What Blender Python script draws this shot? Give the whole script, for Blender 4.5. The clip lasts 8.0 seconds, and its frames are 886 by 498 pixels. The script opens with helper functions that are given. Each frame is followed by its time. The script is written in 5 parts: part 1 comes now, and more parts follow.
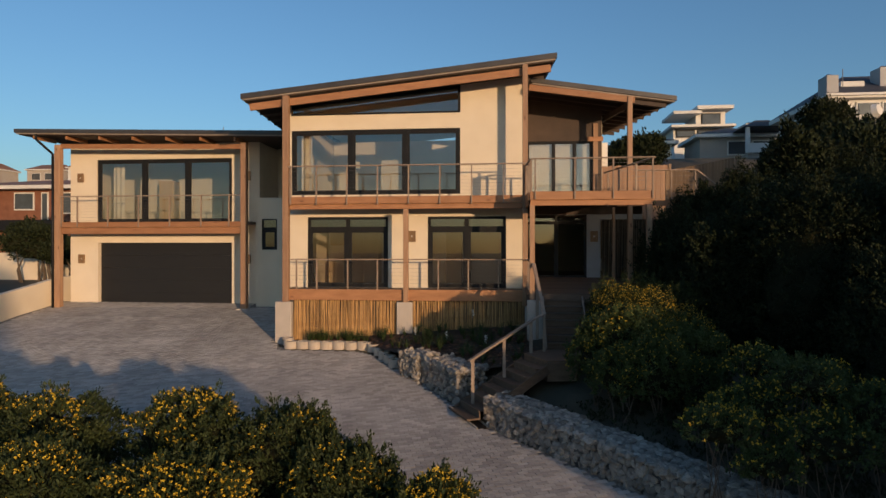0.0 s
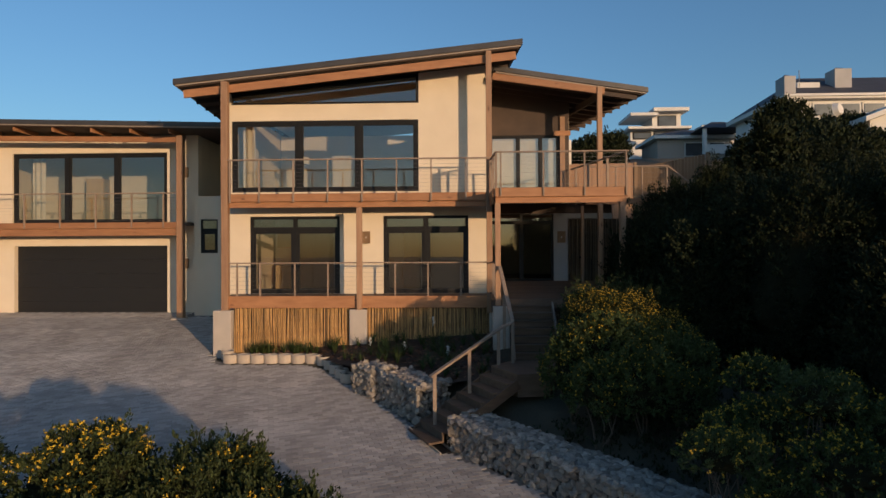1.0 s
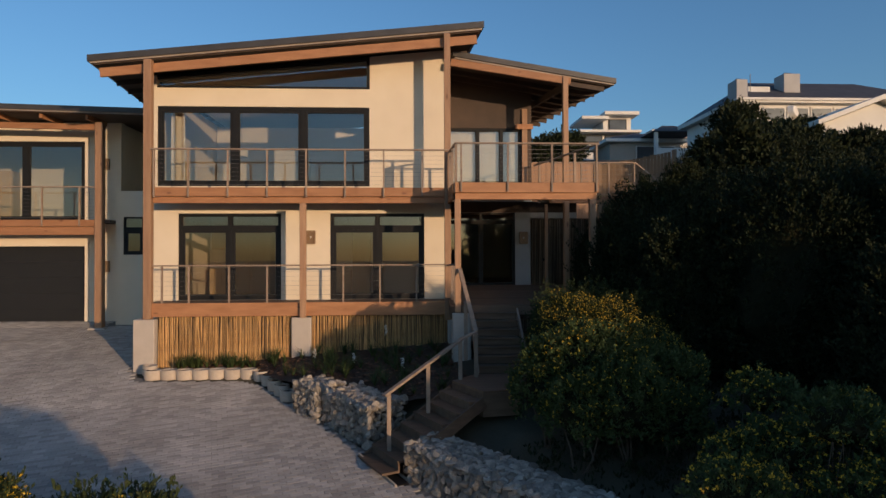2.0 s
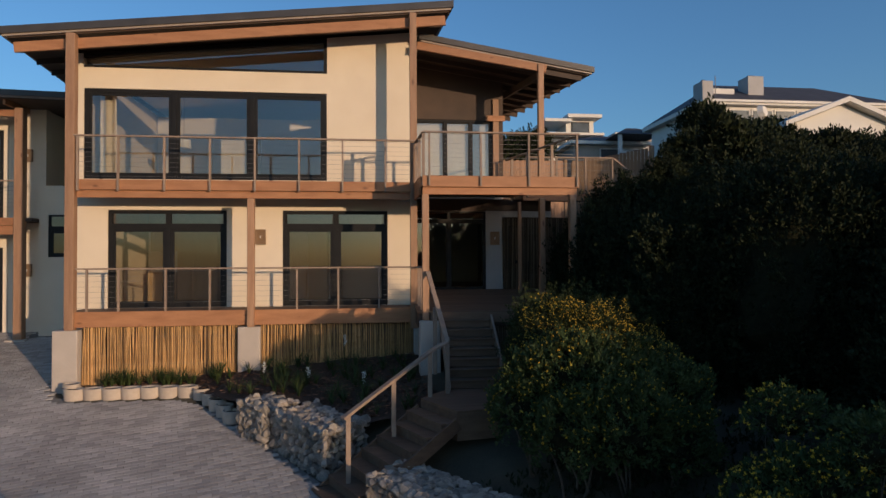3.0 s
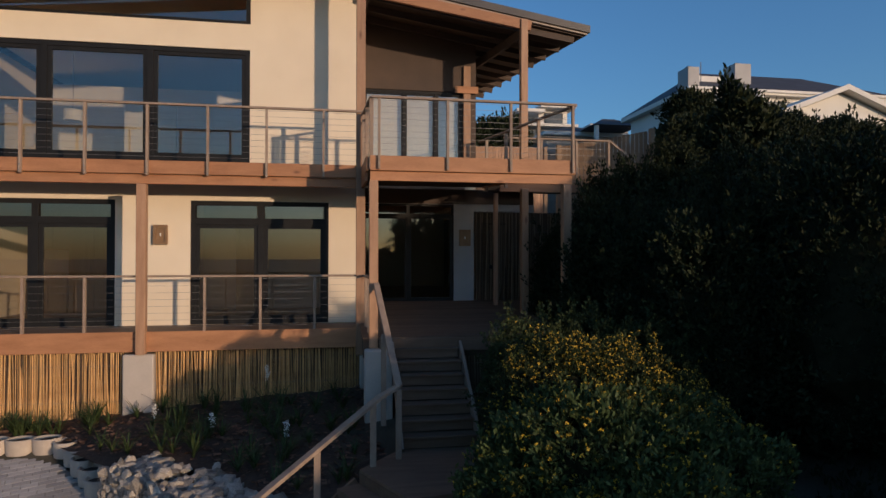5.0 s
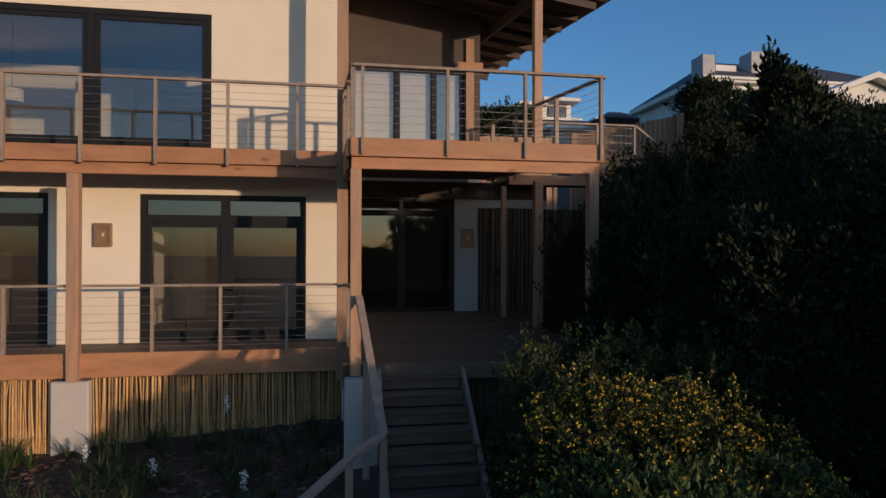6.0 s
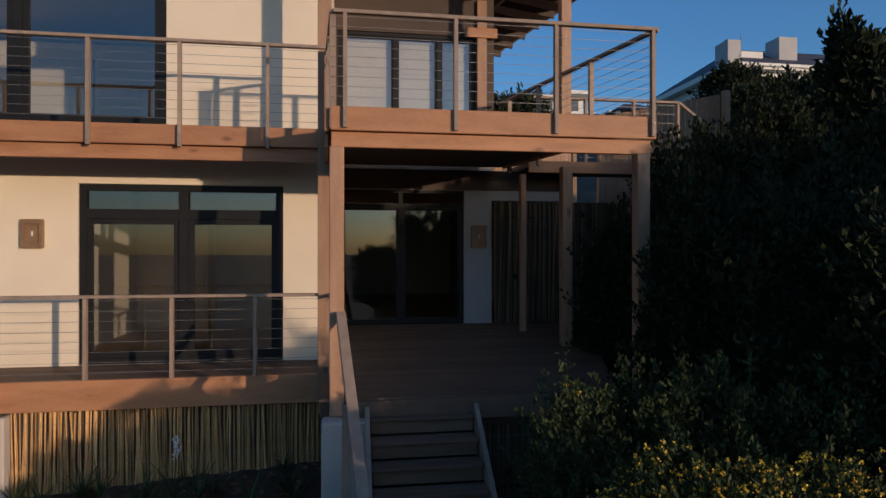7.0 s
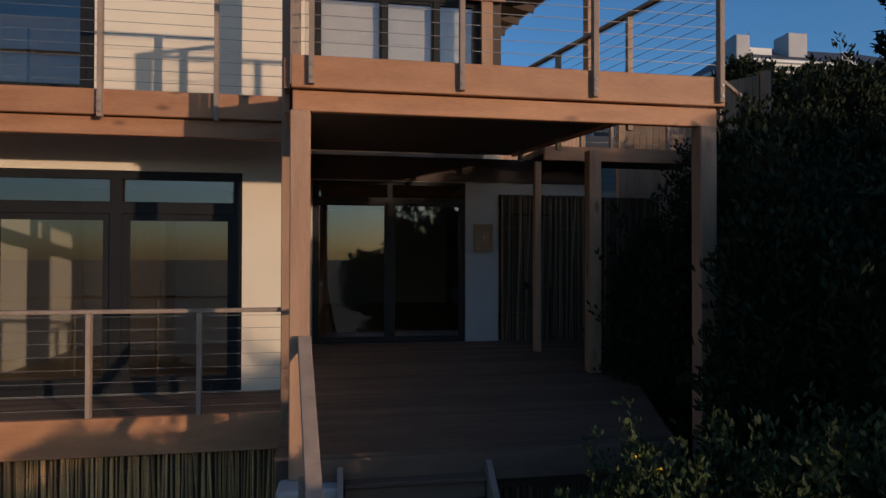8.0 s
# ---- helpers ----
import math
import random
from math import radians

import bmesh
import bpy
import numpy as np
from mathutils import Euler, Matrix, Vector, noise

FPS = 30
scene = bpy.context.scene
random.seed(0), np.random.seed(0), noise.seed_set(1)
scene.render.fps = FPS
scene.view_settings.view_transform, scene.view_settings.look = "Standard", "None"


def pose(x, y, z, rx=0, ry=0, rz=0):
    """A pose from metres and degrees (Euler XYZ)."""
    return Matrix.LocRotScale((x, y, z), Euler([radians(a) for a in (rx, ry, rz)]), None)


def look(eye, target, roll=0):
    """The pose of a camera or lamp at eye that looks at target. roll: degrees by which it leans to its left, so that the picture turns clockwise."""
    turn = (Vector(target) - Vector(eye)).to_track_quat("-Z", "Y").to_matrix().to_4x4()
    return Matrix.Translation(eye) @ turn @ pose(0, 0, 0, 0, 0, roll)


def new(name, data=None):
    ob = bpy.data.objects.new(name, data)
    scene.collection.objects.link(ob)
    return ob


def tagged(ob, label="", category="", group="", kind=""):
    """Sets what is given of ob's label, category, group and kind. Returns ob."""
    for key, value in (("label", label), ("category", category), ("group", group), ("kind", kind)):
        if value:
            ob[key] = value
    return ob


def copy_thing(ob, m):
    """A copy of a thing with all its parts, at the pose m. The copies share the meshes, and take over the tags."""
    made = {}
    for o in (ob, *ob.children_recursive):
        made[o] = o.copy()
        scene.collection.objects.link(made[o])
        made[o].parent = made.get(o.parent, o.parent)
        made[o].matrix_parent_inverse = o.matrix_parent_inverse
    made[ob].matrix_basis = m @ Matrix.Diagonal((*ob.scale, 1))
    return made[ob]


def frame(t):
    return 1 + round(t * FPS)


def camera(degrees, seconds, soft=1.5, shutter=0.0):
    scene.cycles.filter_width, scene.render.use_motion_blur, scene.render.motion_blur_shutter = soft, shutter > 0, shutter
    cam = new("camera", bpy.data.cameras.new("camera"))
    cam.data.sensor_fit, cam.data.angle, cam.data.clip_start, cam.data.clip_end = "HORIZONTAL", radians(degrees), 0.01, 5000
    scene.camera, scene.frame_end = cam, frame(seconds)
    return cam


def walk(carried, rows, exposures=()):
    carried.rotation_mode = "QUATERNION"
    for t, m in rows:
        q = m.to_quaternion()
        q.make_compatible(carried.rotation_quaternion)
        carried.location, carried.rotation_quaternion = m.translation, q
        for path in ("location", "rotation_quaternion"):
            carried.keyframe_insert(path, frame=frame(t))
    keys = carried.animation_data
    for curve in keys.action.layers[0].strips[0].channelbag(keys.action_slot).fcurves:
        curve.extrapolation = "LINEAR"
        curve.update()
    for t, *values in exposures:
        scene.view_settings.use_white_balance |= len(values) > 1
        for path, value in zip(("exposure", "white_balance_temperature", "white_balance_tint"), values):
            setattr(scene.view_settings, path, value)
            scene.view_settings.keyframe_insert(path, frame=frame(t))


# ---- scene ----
cam = camera(71.0, 8.0)
PATH = [
    (0, (-4.44, -3.149, 2.114), (-4.646, -1.16, 2.116), 0.0),
    (0.5, (-4.483, -2.382, 2.094), (-4.628, -0.387, 2.103), -0.2),
    (1, (-4.64, -1.477, 2.067), (-4.706, 0.521, 2.08), -0.3),
    (1.5, (-4.759, -0.628, 2.047), (-4.738, 1.371, 2.064), -0.2),
    (3, (-4.895, 1.76, 1.924), (-4.667, 3.746, 1.964), -0.3),
    (3.5, (-4.842, 2.493, 1.978), (-4.563, 4.473, 2.017), -0.1),
    (4, (-4.688, 3.322, 2.029), (-4.377, 5.297, 2.065), 0.0),
    (4.5, (-4.473, 4.194, 2.089), (-4.147, 6.167, 2.118), -0.0),
    (6, (-3.93, 7.09, 2.294), (-3.598, 9.063, 2.305), 0.1),
    (6.5, (-3.773, 8.077, 2.303), (-3.45, 10.051, 2.315), 0.0),
    (7, (-3.603, 9.007, 2.341), (-3.295, 10.983, 2.347), 0.0),
    (8, (-3.408, 10.717, 2.313), (-3.076, 12.689, 2.337), 0.1),
]
walk(cam, [(t, look(eye, target, roll)) for t, eye, target, roll in PATH],
     [(0.0, 0.0, 6500, 10), (1.5, 0.0, 6250, 10), (3.5, -0.05, 5750, 10), (6.0, -0.08, 5500, 10), (7.2, -0.10, 5350, 10), (8.0, -0.2, 5350, 10)])
# world, sun
SUN = Vector((0.60, -0.80, 0.095)).normalized()
world = bpy.data.worlds.new("world")
scene.world = world
world.use_nodes = True
wn = world.node_tree.nodes
sky = wn.new("ShaderNodeTexSky")
sky.sky_type = "NISHITA"
sky.sun_disc = False
sky.sun_elevation = math.asin(SUN.z)
sky.sun_rotation = math.atan2(SUN.x, SUN.y)
sky.air_density, sky.dust_density, sky.ozone_density = 1.0, 1.3, 3.2
wn["Background"].inputs[1].default_value = 0.225
world.node_tree.links.new(sky.outputs[0], wn["Background"].inputs[0])
sun = new("sun", bpy.data.lights.new("sun", "SUN"))
sun.data.energy, sun.data.angle, sun.data.color = 3.3, radians(0.8), (1.0, 0.65, 0.37)
sun.matrix_world = look(SUN * 50, (0, 0, 0))
scene.view_settings.exposure = 0.0


# materials
def mat(name, a, b, rough=0.7, scale=6.0, bump=0.15, fine=60.0, metal=0.0, stretch=(1, 1, 1), spread=0.0, island=False, detail=6, spec=0.5, knots=0.0):
    """Two-tone surface with stains (scale), grain (fine), bump, and a spread of lightness from piece to piece."""
    m = bpy.data.materials.new(name)
    m.use_nodes = True
    nt = m.node_tree
    nd, lk = nt.nodes, nt.links
    bs = nd["Principled BSDF"]
    bs.inputs["Roughness"].default_value, bs.inputs["Metallic"].default_value = rough, metal
    tc, mp = nd.new("ShaderNodeTexCoord"), nd.new("ShaderNodeMapping")
    mp.inputs["Scale"].default_value = stretch
    lk.new(tc.outputs["Object"], mp.inputs["Vector"])
    n1, n2 = nd.new("ShaderNodeTexNoise"), nd.new("ShaderNodeTexNoise")
    n1.inputs["Scale"].default_value, n1.inputs["Detail"].default_value = scale, detail
    n2.inputs["Scale"].default_value, n2.inputs["Detail"].default_value = fine, 4
    for n in (n1, n2):
        lk.new(mp.outputs[0], n.inputs["Vector"])
    ramp = nd.new("ShaderNodeValToRGB")
    ramp.color_ramp.elements[0].position, ramp.color_ramp.elements[1].position = 0.3, 0.72
    ramp.color_ramp.elements[0].color, ramp.color_ramp.elements[1].color = (*a, 1), (*b, 1)
    mix = nd.new("ShaderNodeMath")
    mix.operation = "MULTIPLY_ADD"
    lk.new(n2.outputs[0], mix.inputs[0])
    mix.inputs[1].default_value = 0.35
    add = nd.new("ShaderNodeMath")
    add.operation = "MULTIPLY"
    lk.new(n1.outputs[0], add.inputs[0])
    add.inputs[1].default_value = 0.68
    lk.new(add.outputs[0], mix.inputs[2])
    lk.new(mix.outputs[0], ramp.inputs[0])
    out = ramp.outputs[0]
    if knots:
        vo, vm, kr, km = nd.new("ShaderNodeTexVoronoi"), nd.new("ShaderNodeMapping"), nd.new("ShaderNodeMapRange"), nd.new("ShaderNodeMix")
        vm.inputs["Scale"].default_value = [min(1.0, 0.55 * s + 0.1) if s < 1 else 1.0 for s in stretch]
        lk.new(tc.outputs["Object"], vm.inputs["Vector"])
        lk.new(vm.outputs[0], vo.inputs["Vector"])
        vo.inputs["Scale"].default_value = knots
        kr.inputs[1].default_value, kr.inputs[2].default_value, kr.inputs[3].default_value, kr.inputs[4].default_value = 0.05, 0.16, 0.75, 0.0
        lk.new(vo.outputs["Distance"], kr.inputs[0])
        km.data_type = "RGBA"
        km.inputs[7].default_value = (0.10, 0.04, 0.02, 1)
        lk.new(kr.outputs[0], km.inputs[0])
        lk.new(out, km.inputs[6])
        out = km.outputs[2]
    if spread:
        hs = nd.new("ShaderNodeHueSaturation")
        rng = nd.new("ShaderNodeMapRange")
        rng.inputs[3].default_value, rng.inputs[4].default_value = 1 - spread, 1 + spread
        src = nd.new("ShaderNodeNewGeometry").outputs["Random Per Island"] if island else nd.new("ShaderNodeObjectInfo").outputs["Random"]
        lk.new(src, rng.inputs[0])
        lk.new(rng.outputs[0], hs.inputs["Value"])
        lk.new(out, hs.inputs["Color"])
        out = hs.outputs[0]
    lk.new(out, bs.inputs["Base Color"])
    if bump:
        bp = nd.new("ShaderNodeBump")
        bp.inputs["Strength"].default_value, bp.inputs["Distance"].default_value = bump, 0.01
        lk.new(mix.outputs[0], bp.inputs["Height"])
        lk.new(bp.outputs[0], bs.inputs["Normal"])
    bs.inputs["Specular IOR Level"].default_value = spec
    return m


def glass_mat(name, tint, base):
    """Thin coated glass: base is the share mirrored by each face seen square on, rising towards grazing."""
    m = bpy.data.materials.new(name)
    m.use_nodes = True
    nd, lk = m.node_tree.nodes, m.node_tree.links
    nd.remove(nd["Principled BSDF"])
    tr, gl, lw, mx = (nd.new("ShaderNode" + k) for k in ("BsdfTransparent", "BsdfGlossy", "LayerWeight", "MixShader"))
    pw, ma = nd.new("ShaderNodeMath"), nd.new("ShaderNodeMath")
    pw.operation, ma.operation = "POWER", "MULTIPLY_ADD"
    tr.inputs[0].default_value = (*tint, 1)
    gl.inputs["Roughness"].default_value = 0.0
    gl.inputs[0].default_value = (0.97, 0.97, 0.97, 1)
    lw.inputs[0].default_value = 0.5
    lk.new(lw.outputs["Facing"], pw.inputs[0])
    pw.inputs[1].default_value = 5.0
    lk.new(pw.outputs[0], ma.inputs[0])
    ma.inputs[1].default_value, ma.inputs[2].default_value = 1 - base, base
    lk.new(ma.outputs[0], mx.inputs[0])
    lk.new(tr.outputs[0], mx.inputs[1])
    lk.new(gl.outputs[0], mx.inputs[2])
    lk.new(mx.outputs[0], nd["Material Output"].inputs[0])
    return m


RENDER = mat("plaster", (0.69, 0.59, 0.445), (0.77, 0.67, 0.52), 0.85, 1.2, 0.12, 90)
PLINTH = mat("plinth_plaster", (0.42, 0.37, 0.32), (0.52, 0.46, 0.40), 0.9, 2.0, 0.2, 60)
TIMBER = mat("treated_pine", (0.28, 0.125, 0.054), (0.44, 0.215, 0.098), 0.6, 3.0, 0.25, 30, stretch=(0.6, 3, 3), spread=0.14, knots=4.0)
TIMBER_V = mat("treated_pine_upright", (0.27, 0.15, 0.085), (0.42, 0.25, 0.145), 0.6, 3.0, 0.25, 30, stretch=(4, 4, 0.5), spread=0.14, knots=4.0)
DECK = mat("weathered_decking", (0.092, 0.056, 0.035), (0.185, 0.118, 0.073), 0.7, 3.0, 0.3, 40, stretch=(0.5, 4, 4), spread=0.18)
GREYWOOD = mat("weathered_rail_timber", (0.22, 0.16, 0.12), (0.36, 0.27, 0.20), 0.75, 4.0, 0.3, 40, stretch=(2, 2, 1), spread=0.1)
# dark brown boards; the shade under roofs and decks is put in too
SOFFIT = mat("soffit_with_shade", (0.045, 0.03, 0.021), (0.075, 0.048, 0.034), 0.7, 2.0, 0.1, 40)
ROOFING = mat("roof_sheet", (0.055, 0.05, 0.048), (0.085, 0.078, 0.072), 0.45, 2.0, 0.05, 40, metal=0.3)
FASCIA = mat("fascia_edge", (0.30, 0.25, 0.21), (0.38, 0.32, 0.27), 0.5, 2.0, 0.05, 40)
ALU = mat("black_aluminium", (0.012, 0.012, 0.013), (0.02, 0.02, 0.02), 0.5, 4.0, 0.03, 80, spec=0.2)
GARAGE = mat("charcoal_door", (0.008, 0.008, 0.0085), (0.013, 0.0125, 0.012), 0.6, 3.0, 0.05, 80)
STEEL = mat("stainless_cable", (0.16, 0.155, 0.15), (0.26, 0.25, 0.24), 0.5, 8.0, 0, 60, metal=0.5)
BRASS = mat("bronze_lamp", (0.20, 0.12, 0.06), (0.32, 0.20, 0.105), 0.5, 8.0, 0.1, 60, metal=0.2)
BAMBOO = mat("bamboo_cane", (0.36, 0.185, 0.06), (0.68, 0.43, 0.18), 0.5, 5.0, 0.15, 30, stretch=(6, 6, 0.7), spread=0.42)
# darker copy of the cane colour, with the entrance shade put into it
BAMBOO_D = mat("shade_dark_bamboo", (0.10, 0.07, 0.04), (0.24, 0.175, 0.105), 0.6, 5.0, 0.15, 30, stretch=(6, 6, 0.7), spread=0.4)
# plaster greyed to carry the shade on the entrance pillar and the chimneys
SHADEPLASTER = mat("shade_grey_plaster", (0.36, 0.35, 0.34), (0.44, 0.43, 0.42), 0.85, 1.5, 0.12, 80)
# dark colour for the shade seen in the gaps between canes
BACKING = mat("cane_gap_shade", (0.06, 0.04, 0.025), (0.09, 0.06, 0.04), 0.9, 4, 0.1, 40)
CONCRETE = mat("concrete_planter", (0.40, 0.33, 0.26), (0.52, 0.44, 0.35), 0.9, 5.0, 0.3, 70, spread=0.06)
STONE = mat("gabion_stone", (0.15, 0.132, 0.11), (0.42, 0.375, 0.315), 0.85, 9.0, 0.5, 60, spread=0.45)
STONE_I = mat("gabion_stone_fill", (0.15, 0.132, 0.11), (0.42, 0.375, 0.315), 0.85, 9.0, 0.5, 60, spread=0.45, island=True)
# dark colour for the shade seen between the basket stones
GAP_SHADE = mat("gabion_gap_shade", (0.05, 0.048, 0.045), (0.12, 0.115, 0.11), 0.95, 14.0, 0.2, 60)
PAVER = mat("clay_paver", (0.27, 0.245, 0.215), (0.50, 0.465, 0.42), 0.85, 0.7, 0.3, 45, spread=0.2)
PAVER_I = mat("clay_paver_field", (0.27, 0.245, 0.215), (0.50, 0.465, 0.42), 0.85, 0.7, 0.3, 45, spread=0.2, island=True)
SAND = mat("joint_sand", (0.13, 0.12, 0.105), (0.22, 0.205, 0.185), 0.95, 4.0, 0.2, 60)
MULCH = mat("bark_mulch", (0.03, 0.02, 0.014), (0.085, 0.055, 0.037), 0.95, 14.0, 1.0, 70)
SOIL = mat("dry_soil", (0.045, 0.038, 0.025), (0.10, 0.085, 0.055), 0.95, 1.5, 0.6, 30)
LEAF = mat("fynbos_leaf", (0.035, 0.055, 0.018), (0.075, 0.10, 0.035), 0.55, 3.0, 0, 20, spread=0.3, island=True, spec=0.15)
# dark green leaf, taken near black to carry the shade of the hedge
LEAF_D = mat("hedge_leaf_with_shade", (0.011, 0.017, 0.007), (0.028, 0.036, 0.014), 0.7, 2.0, 0, 20, spread=0.35, island=True, spec=0.15)
# near-black colour standing in for the deep shade inside a crown
CORE_SHADE = mat("crown_core_shade", (0.012, 0.013, 0.007), (0.03, 0.03, 0.016), 0.95, 9.0, 0.8, 40, spec=0.05)
LEAF_M = mat("olive_shrub_leaf", (0.022, 0.034, 0.012), (0.052, 0.066, 0.024), 0.6, 3.0, 0, 20, spread=0.35, island=True, spec=0.15)
FLOWER = mat("yellow_flower", (0.46, 0.29, 0.014), (0.70, 0.48, 0.035), 0.6, 6.0, 0, 20, spread=0.25, island=True)
BLOOM = mat("white_bloom", (0.7, 0.68, 0.62), (0.82, 0.8, 0.76), 0.6, 6.0, 0, 20)
BARK = mat("shrub_bark", (0.07, 0.05, 0.035), (0.14, 0.105, 0.075), 0.9, 12.0, 0.6, 50)
PAINT = mat("white_house_paint", (0.62, 0.60, 0.56), (0.74, 0.72, 0.67), 0.8, 0.7, 0.05, 30)
TANPAINT = mat("tan_house_paint", (0.36, 0.31, 0.26), (0.46, 0.41, 0.35), 0.85, 0.7, 0.05, 30)
BRICKRED = mat("red_brown_cladding", (0.16, 0.06, 0.03), (0.26, 0.11, 0.06), 0.8, 2.0, 0.1, 30)
SLATE = mat("slate_roof", (0.035, 0.035, 0.042), (0.07, 0.07, 0.08), 0.7, 1.5, 0.2, 20)
TILE = mat("clay_roof", (0.20, 0.10, 0.065), (0.30, 0.16, 0.10), 0.8, 1.5, 0.2, 20)
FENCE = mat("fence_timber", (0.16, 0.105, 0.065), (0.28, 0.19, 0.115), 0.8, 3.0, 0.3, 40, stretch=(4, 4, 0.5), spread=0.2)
FLOORING = mat("interior_floor", (0.26, 0.19, 0.13), (0.36, 0.27, 0.19), 0.5, 2.0, 0.1, 40)
INNER = mat("interior_wall", (0.72, 0.67, 0.58), (0.80, 0.75, 0.66), 0.85, 1.0, 0.05, 60)
CABINET = mat("maple_cabinet", (0.55, 0.40, 0.22), (0.66, 0.50, 0.30), 0.5, 3.0, 0.05, 40, stretch=(4, 4, 0.5))
CLOTH = mat("cream_curtain", (0.70, 0.64, 0.53), (0.80, 0.74, 0.62), 0.9, 4.0, 0.1, 60)
GLASS = glass_mat("window_glass", (0.86, 0.86, 0.84), 0.10)


# builders
def boxes(bm, x0, x1, y0, y1, z0, z1, bevel=0.0):
    vs = [bm.verts.new((x, y, z)) for z in (z0, z1) for y in (y0, y1) for x in (x0, x1)]
    fs = [bm.faces.new([vs[i] for i in q]) for q in ((0, 2, 3, 1), (4, 5, 7, 6), (0, 1, 5, 4), (2, 6, 7, 3), (0, 4, 6, 2), (1, 3, 7, 5))]
    if bevel:
        es = list({e for f in fs for e in f.edges})
        bmesh.ops.bevel(bm, geom=es, offset=bevel, segments=1, affect="EDGES")
    return vs


def prism(bm, pts, z0, z1):
    """Upright prism over a plan outline; z0 and z1 may be numbers or functions of x and y."""
    f0 = z0 if callable(z0) else (lambda x, y: z0)
    f1 = z1 if callable(z1) else (lambda x, y: z1)
    lo = [bm.verts.new((x, y, f0(x, y))) for x, y in pts]
    hi = [bm.verts.new((x, y, f1(x, y))) for x, y in pts]
    n = len(pts)
    bm.faces.new(lo[::-1]), bm.faces.new(hi)
    for i in range(n):
        bm.faces.new((lo[i], lo[(i + 1) % n], hi[(i + 1) % n], hi[i]))


def bar(bm, a, b, w, h, bevel=0.0):
    """A straight timber from a to b, w wide and h deep."""
    a, b = Vector(a), Vector(b)
    d = (b - a).normalized()
    s = d.cross(Vector((0, 0, 1)))
    s = s.normalized() if s.length > 1e-4 else Vector((1, 0, 0))
    u = s.cross(d)
    vs = [bm.verts.new(p + s * (i * w / 2) + u * (j * h / 2)) for p in (a, b) for i, j in ((-1, -1), (1, -1), (1, 1), (-1, 1))]
    fs = [bm.faces.new([vs[i] for i in q]) for q in ((0, 1, 2, 3), (7, 6, 5, 4), (0, 4, 5, 1), (1, 5, 6, 2), (2, 6, 7, 3), (3, 7, 4, 0))]
    if bevel:
        bmesh.ops.bevel(bm, geom=list({e for f in fs for e in f.edges}), offset=bevel, segments=1, affect="EDGES")


def rod(bm, a, b, r, n=6, r2=None):
    a, b = Vector(a), Vector(b)
    d = (b - a).normalized()
    s = d.orthogonal().normalized()
    u = d.cross(s)
    r2 = r if r2 is None else r2
    rings = [[bm.verts.new(p + (s * math.cos(t) + u * math.sin(t)) * q) for t in (2 * math.pi * i / n for i in range(n))] for p, q in ((a, r), (b, r2))]
    for i in range(n):
        bm.faces.new((rings[0][i], rings[0][(i + 1) % n], rings[1][(i + 1) % n], rings[1][i]))
    bm.faces.new(rings[0][::-1]), bm.faces.new(rings[1])


def part(name, bm, material, parent=None, label="", smooth=False):
    me = bpy.data.meshes.new(name)
    bmesh.ops.recalc_face_normals(bm, faces=bm.faces)
    bm.to_mesh(me)
    bm.free()
    me.materials.append(material)
    if smooth:
        me.shade_smooth()
    ob = new(name, me)
    if parent is not None:
        ob.parent = parent
    return tagged(ob, label)


def one(name, material, parent, make, *args, label="", smooth=False, **kw):
    bm = bmesh.new()
    make(bm, *args, **kw)
    return part(name, bm, material, parent, label, smooth)


def thing(name, label, category, group="", kind="", at=(0, 0, 0)):
    ob = new(name)
    ob.location = at
    ob.empty_display_size = 0.2
    return tagged(ob, label, category, group, kind)


def piece(name, mesh, parent, m, label=""):
    ob = new(name, mesh)
    ob.parent = parent
    ob.matrix_basis = m
    return tagged(ob, label)


def soup(name, verts, faces, material, parent=None, label="", smooth=False):
    me = bpy.data.meshes.new(name)
    me.from_pydata(verts, [], faces)
    me.materials.append(material)
    if smooth:
        me.shade_smooth()
    ob = new(name, me)
    if parent is not None:
        ob.parent = parent
    return tagged(ob, label)


# ground heights
def drive_z(y):
    return float(np.interp(y, [-60, -20, 4, 8, 11, 12.7, 14.7, 17, 19.5, 21.2, 22, 60], [-7.5, -5.0, -2.95, -2.5, -2.05, -1.8, -1.45, -0.95, -0.5, -0.28, -0.12, 0.2]))


def soft(a, b, v):
    t = min(1.0, max(0.0, (v - a) / (b - a)))
    return t * t * (3 - 2 * t)


# edge of the paving along the stone baskets, from the planter to the street
EDGE = [(-12.2, 17.2), (-11.75, 16.22), (-8.9, 16.2), (-7.45, 14.8), (-6.6, 13.65), (-5.5, 12.2), (-4.95, 11.3), (-2.6, 9.2), (-1.5, 8.2), (0.6, 6.3), (2.6, 4.2), (4.0, 2.0), (4.6, -9.0)]


def edge_x(y):
    pts = sorted((b, a) for a, b in EDGE)
    return float(np.interp(y, [p[0] for p in pts], [p[1] for p in pts]))


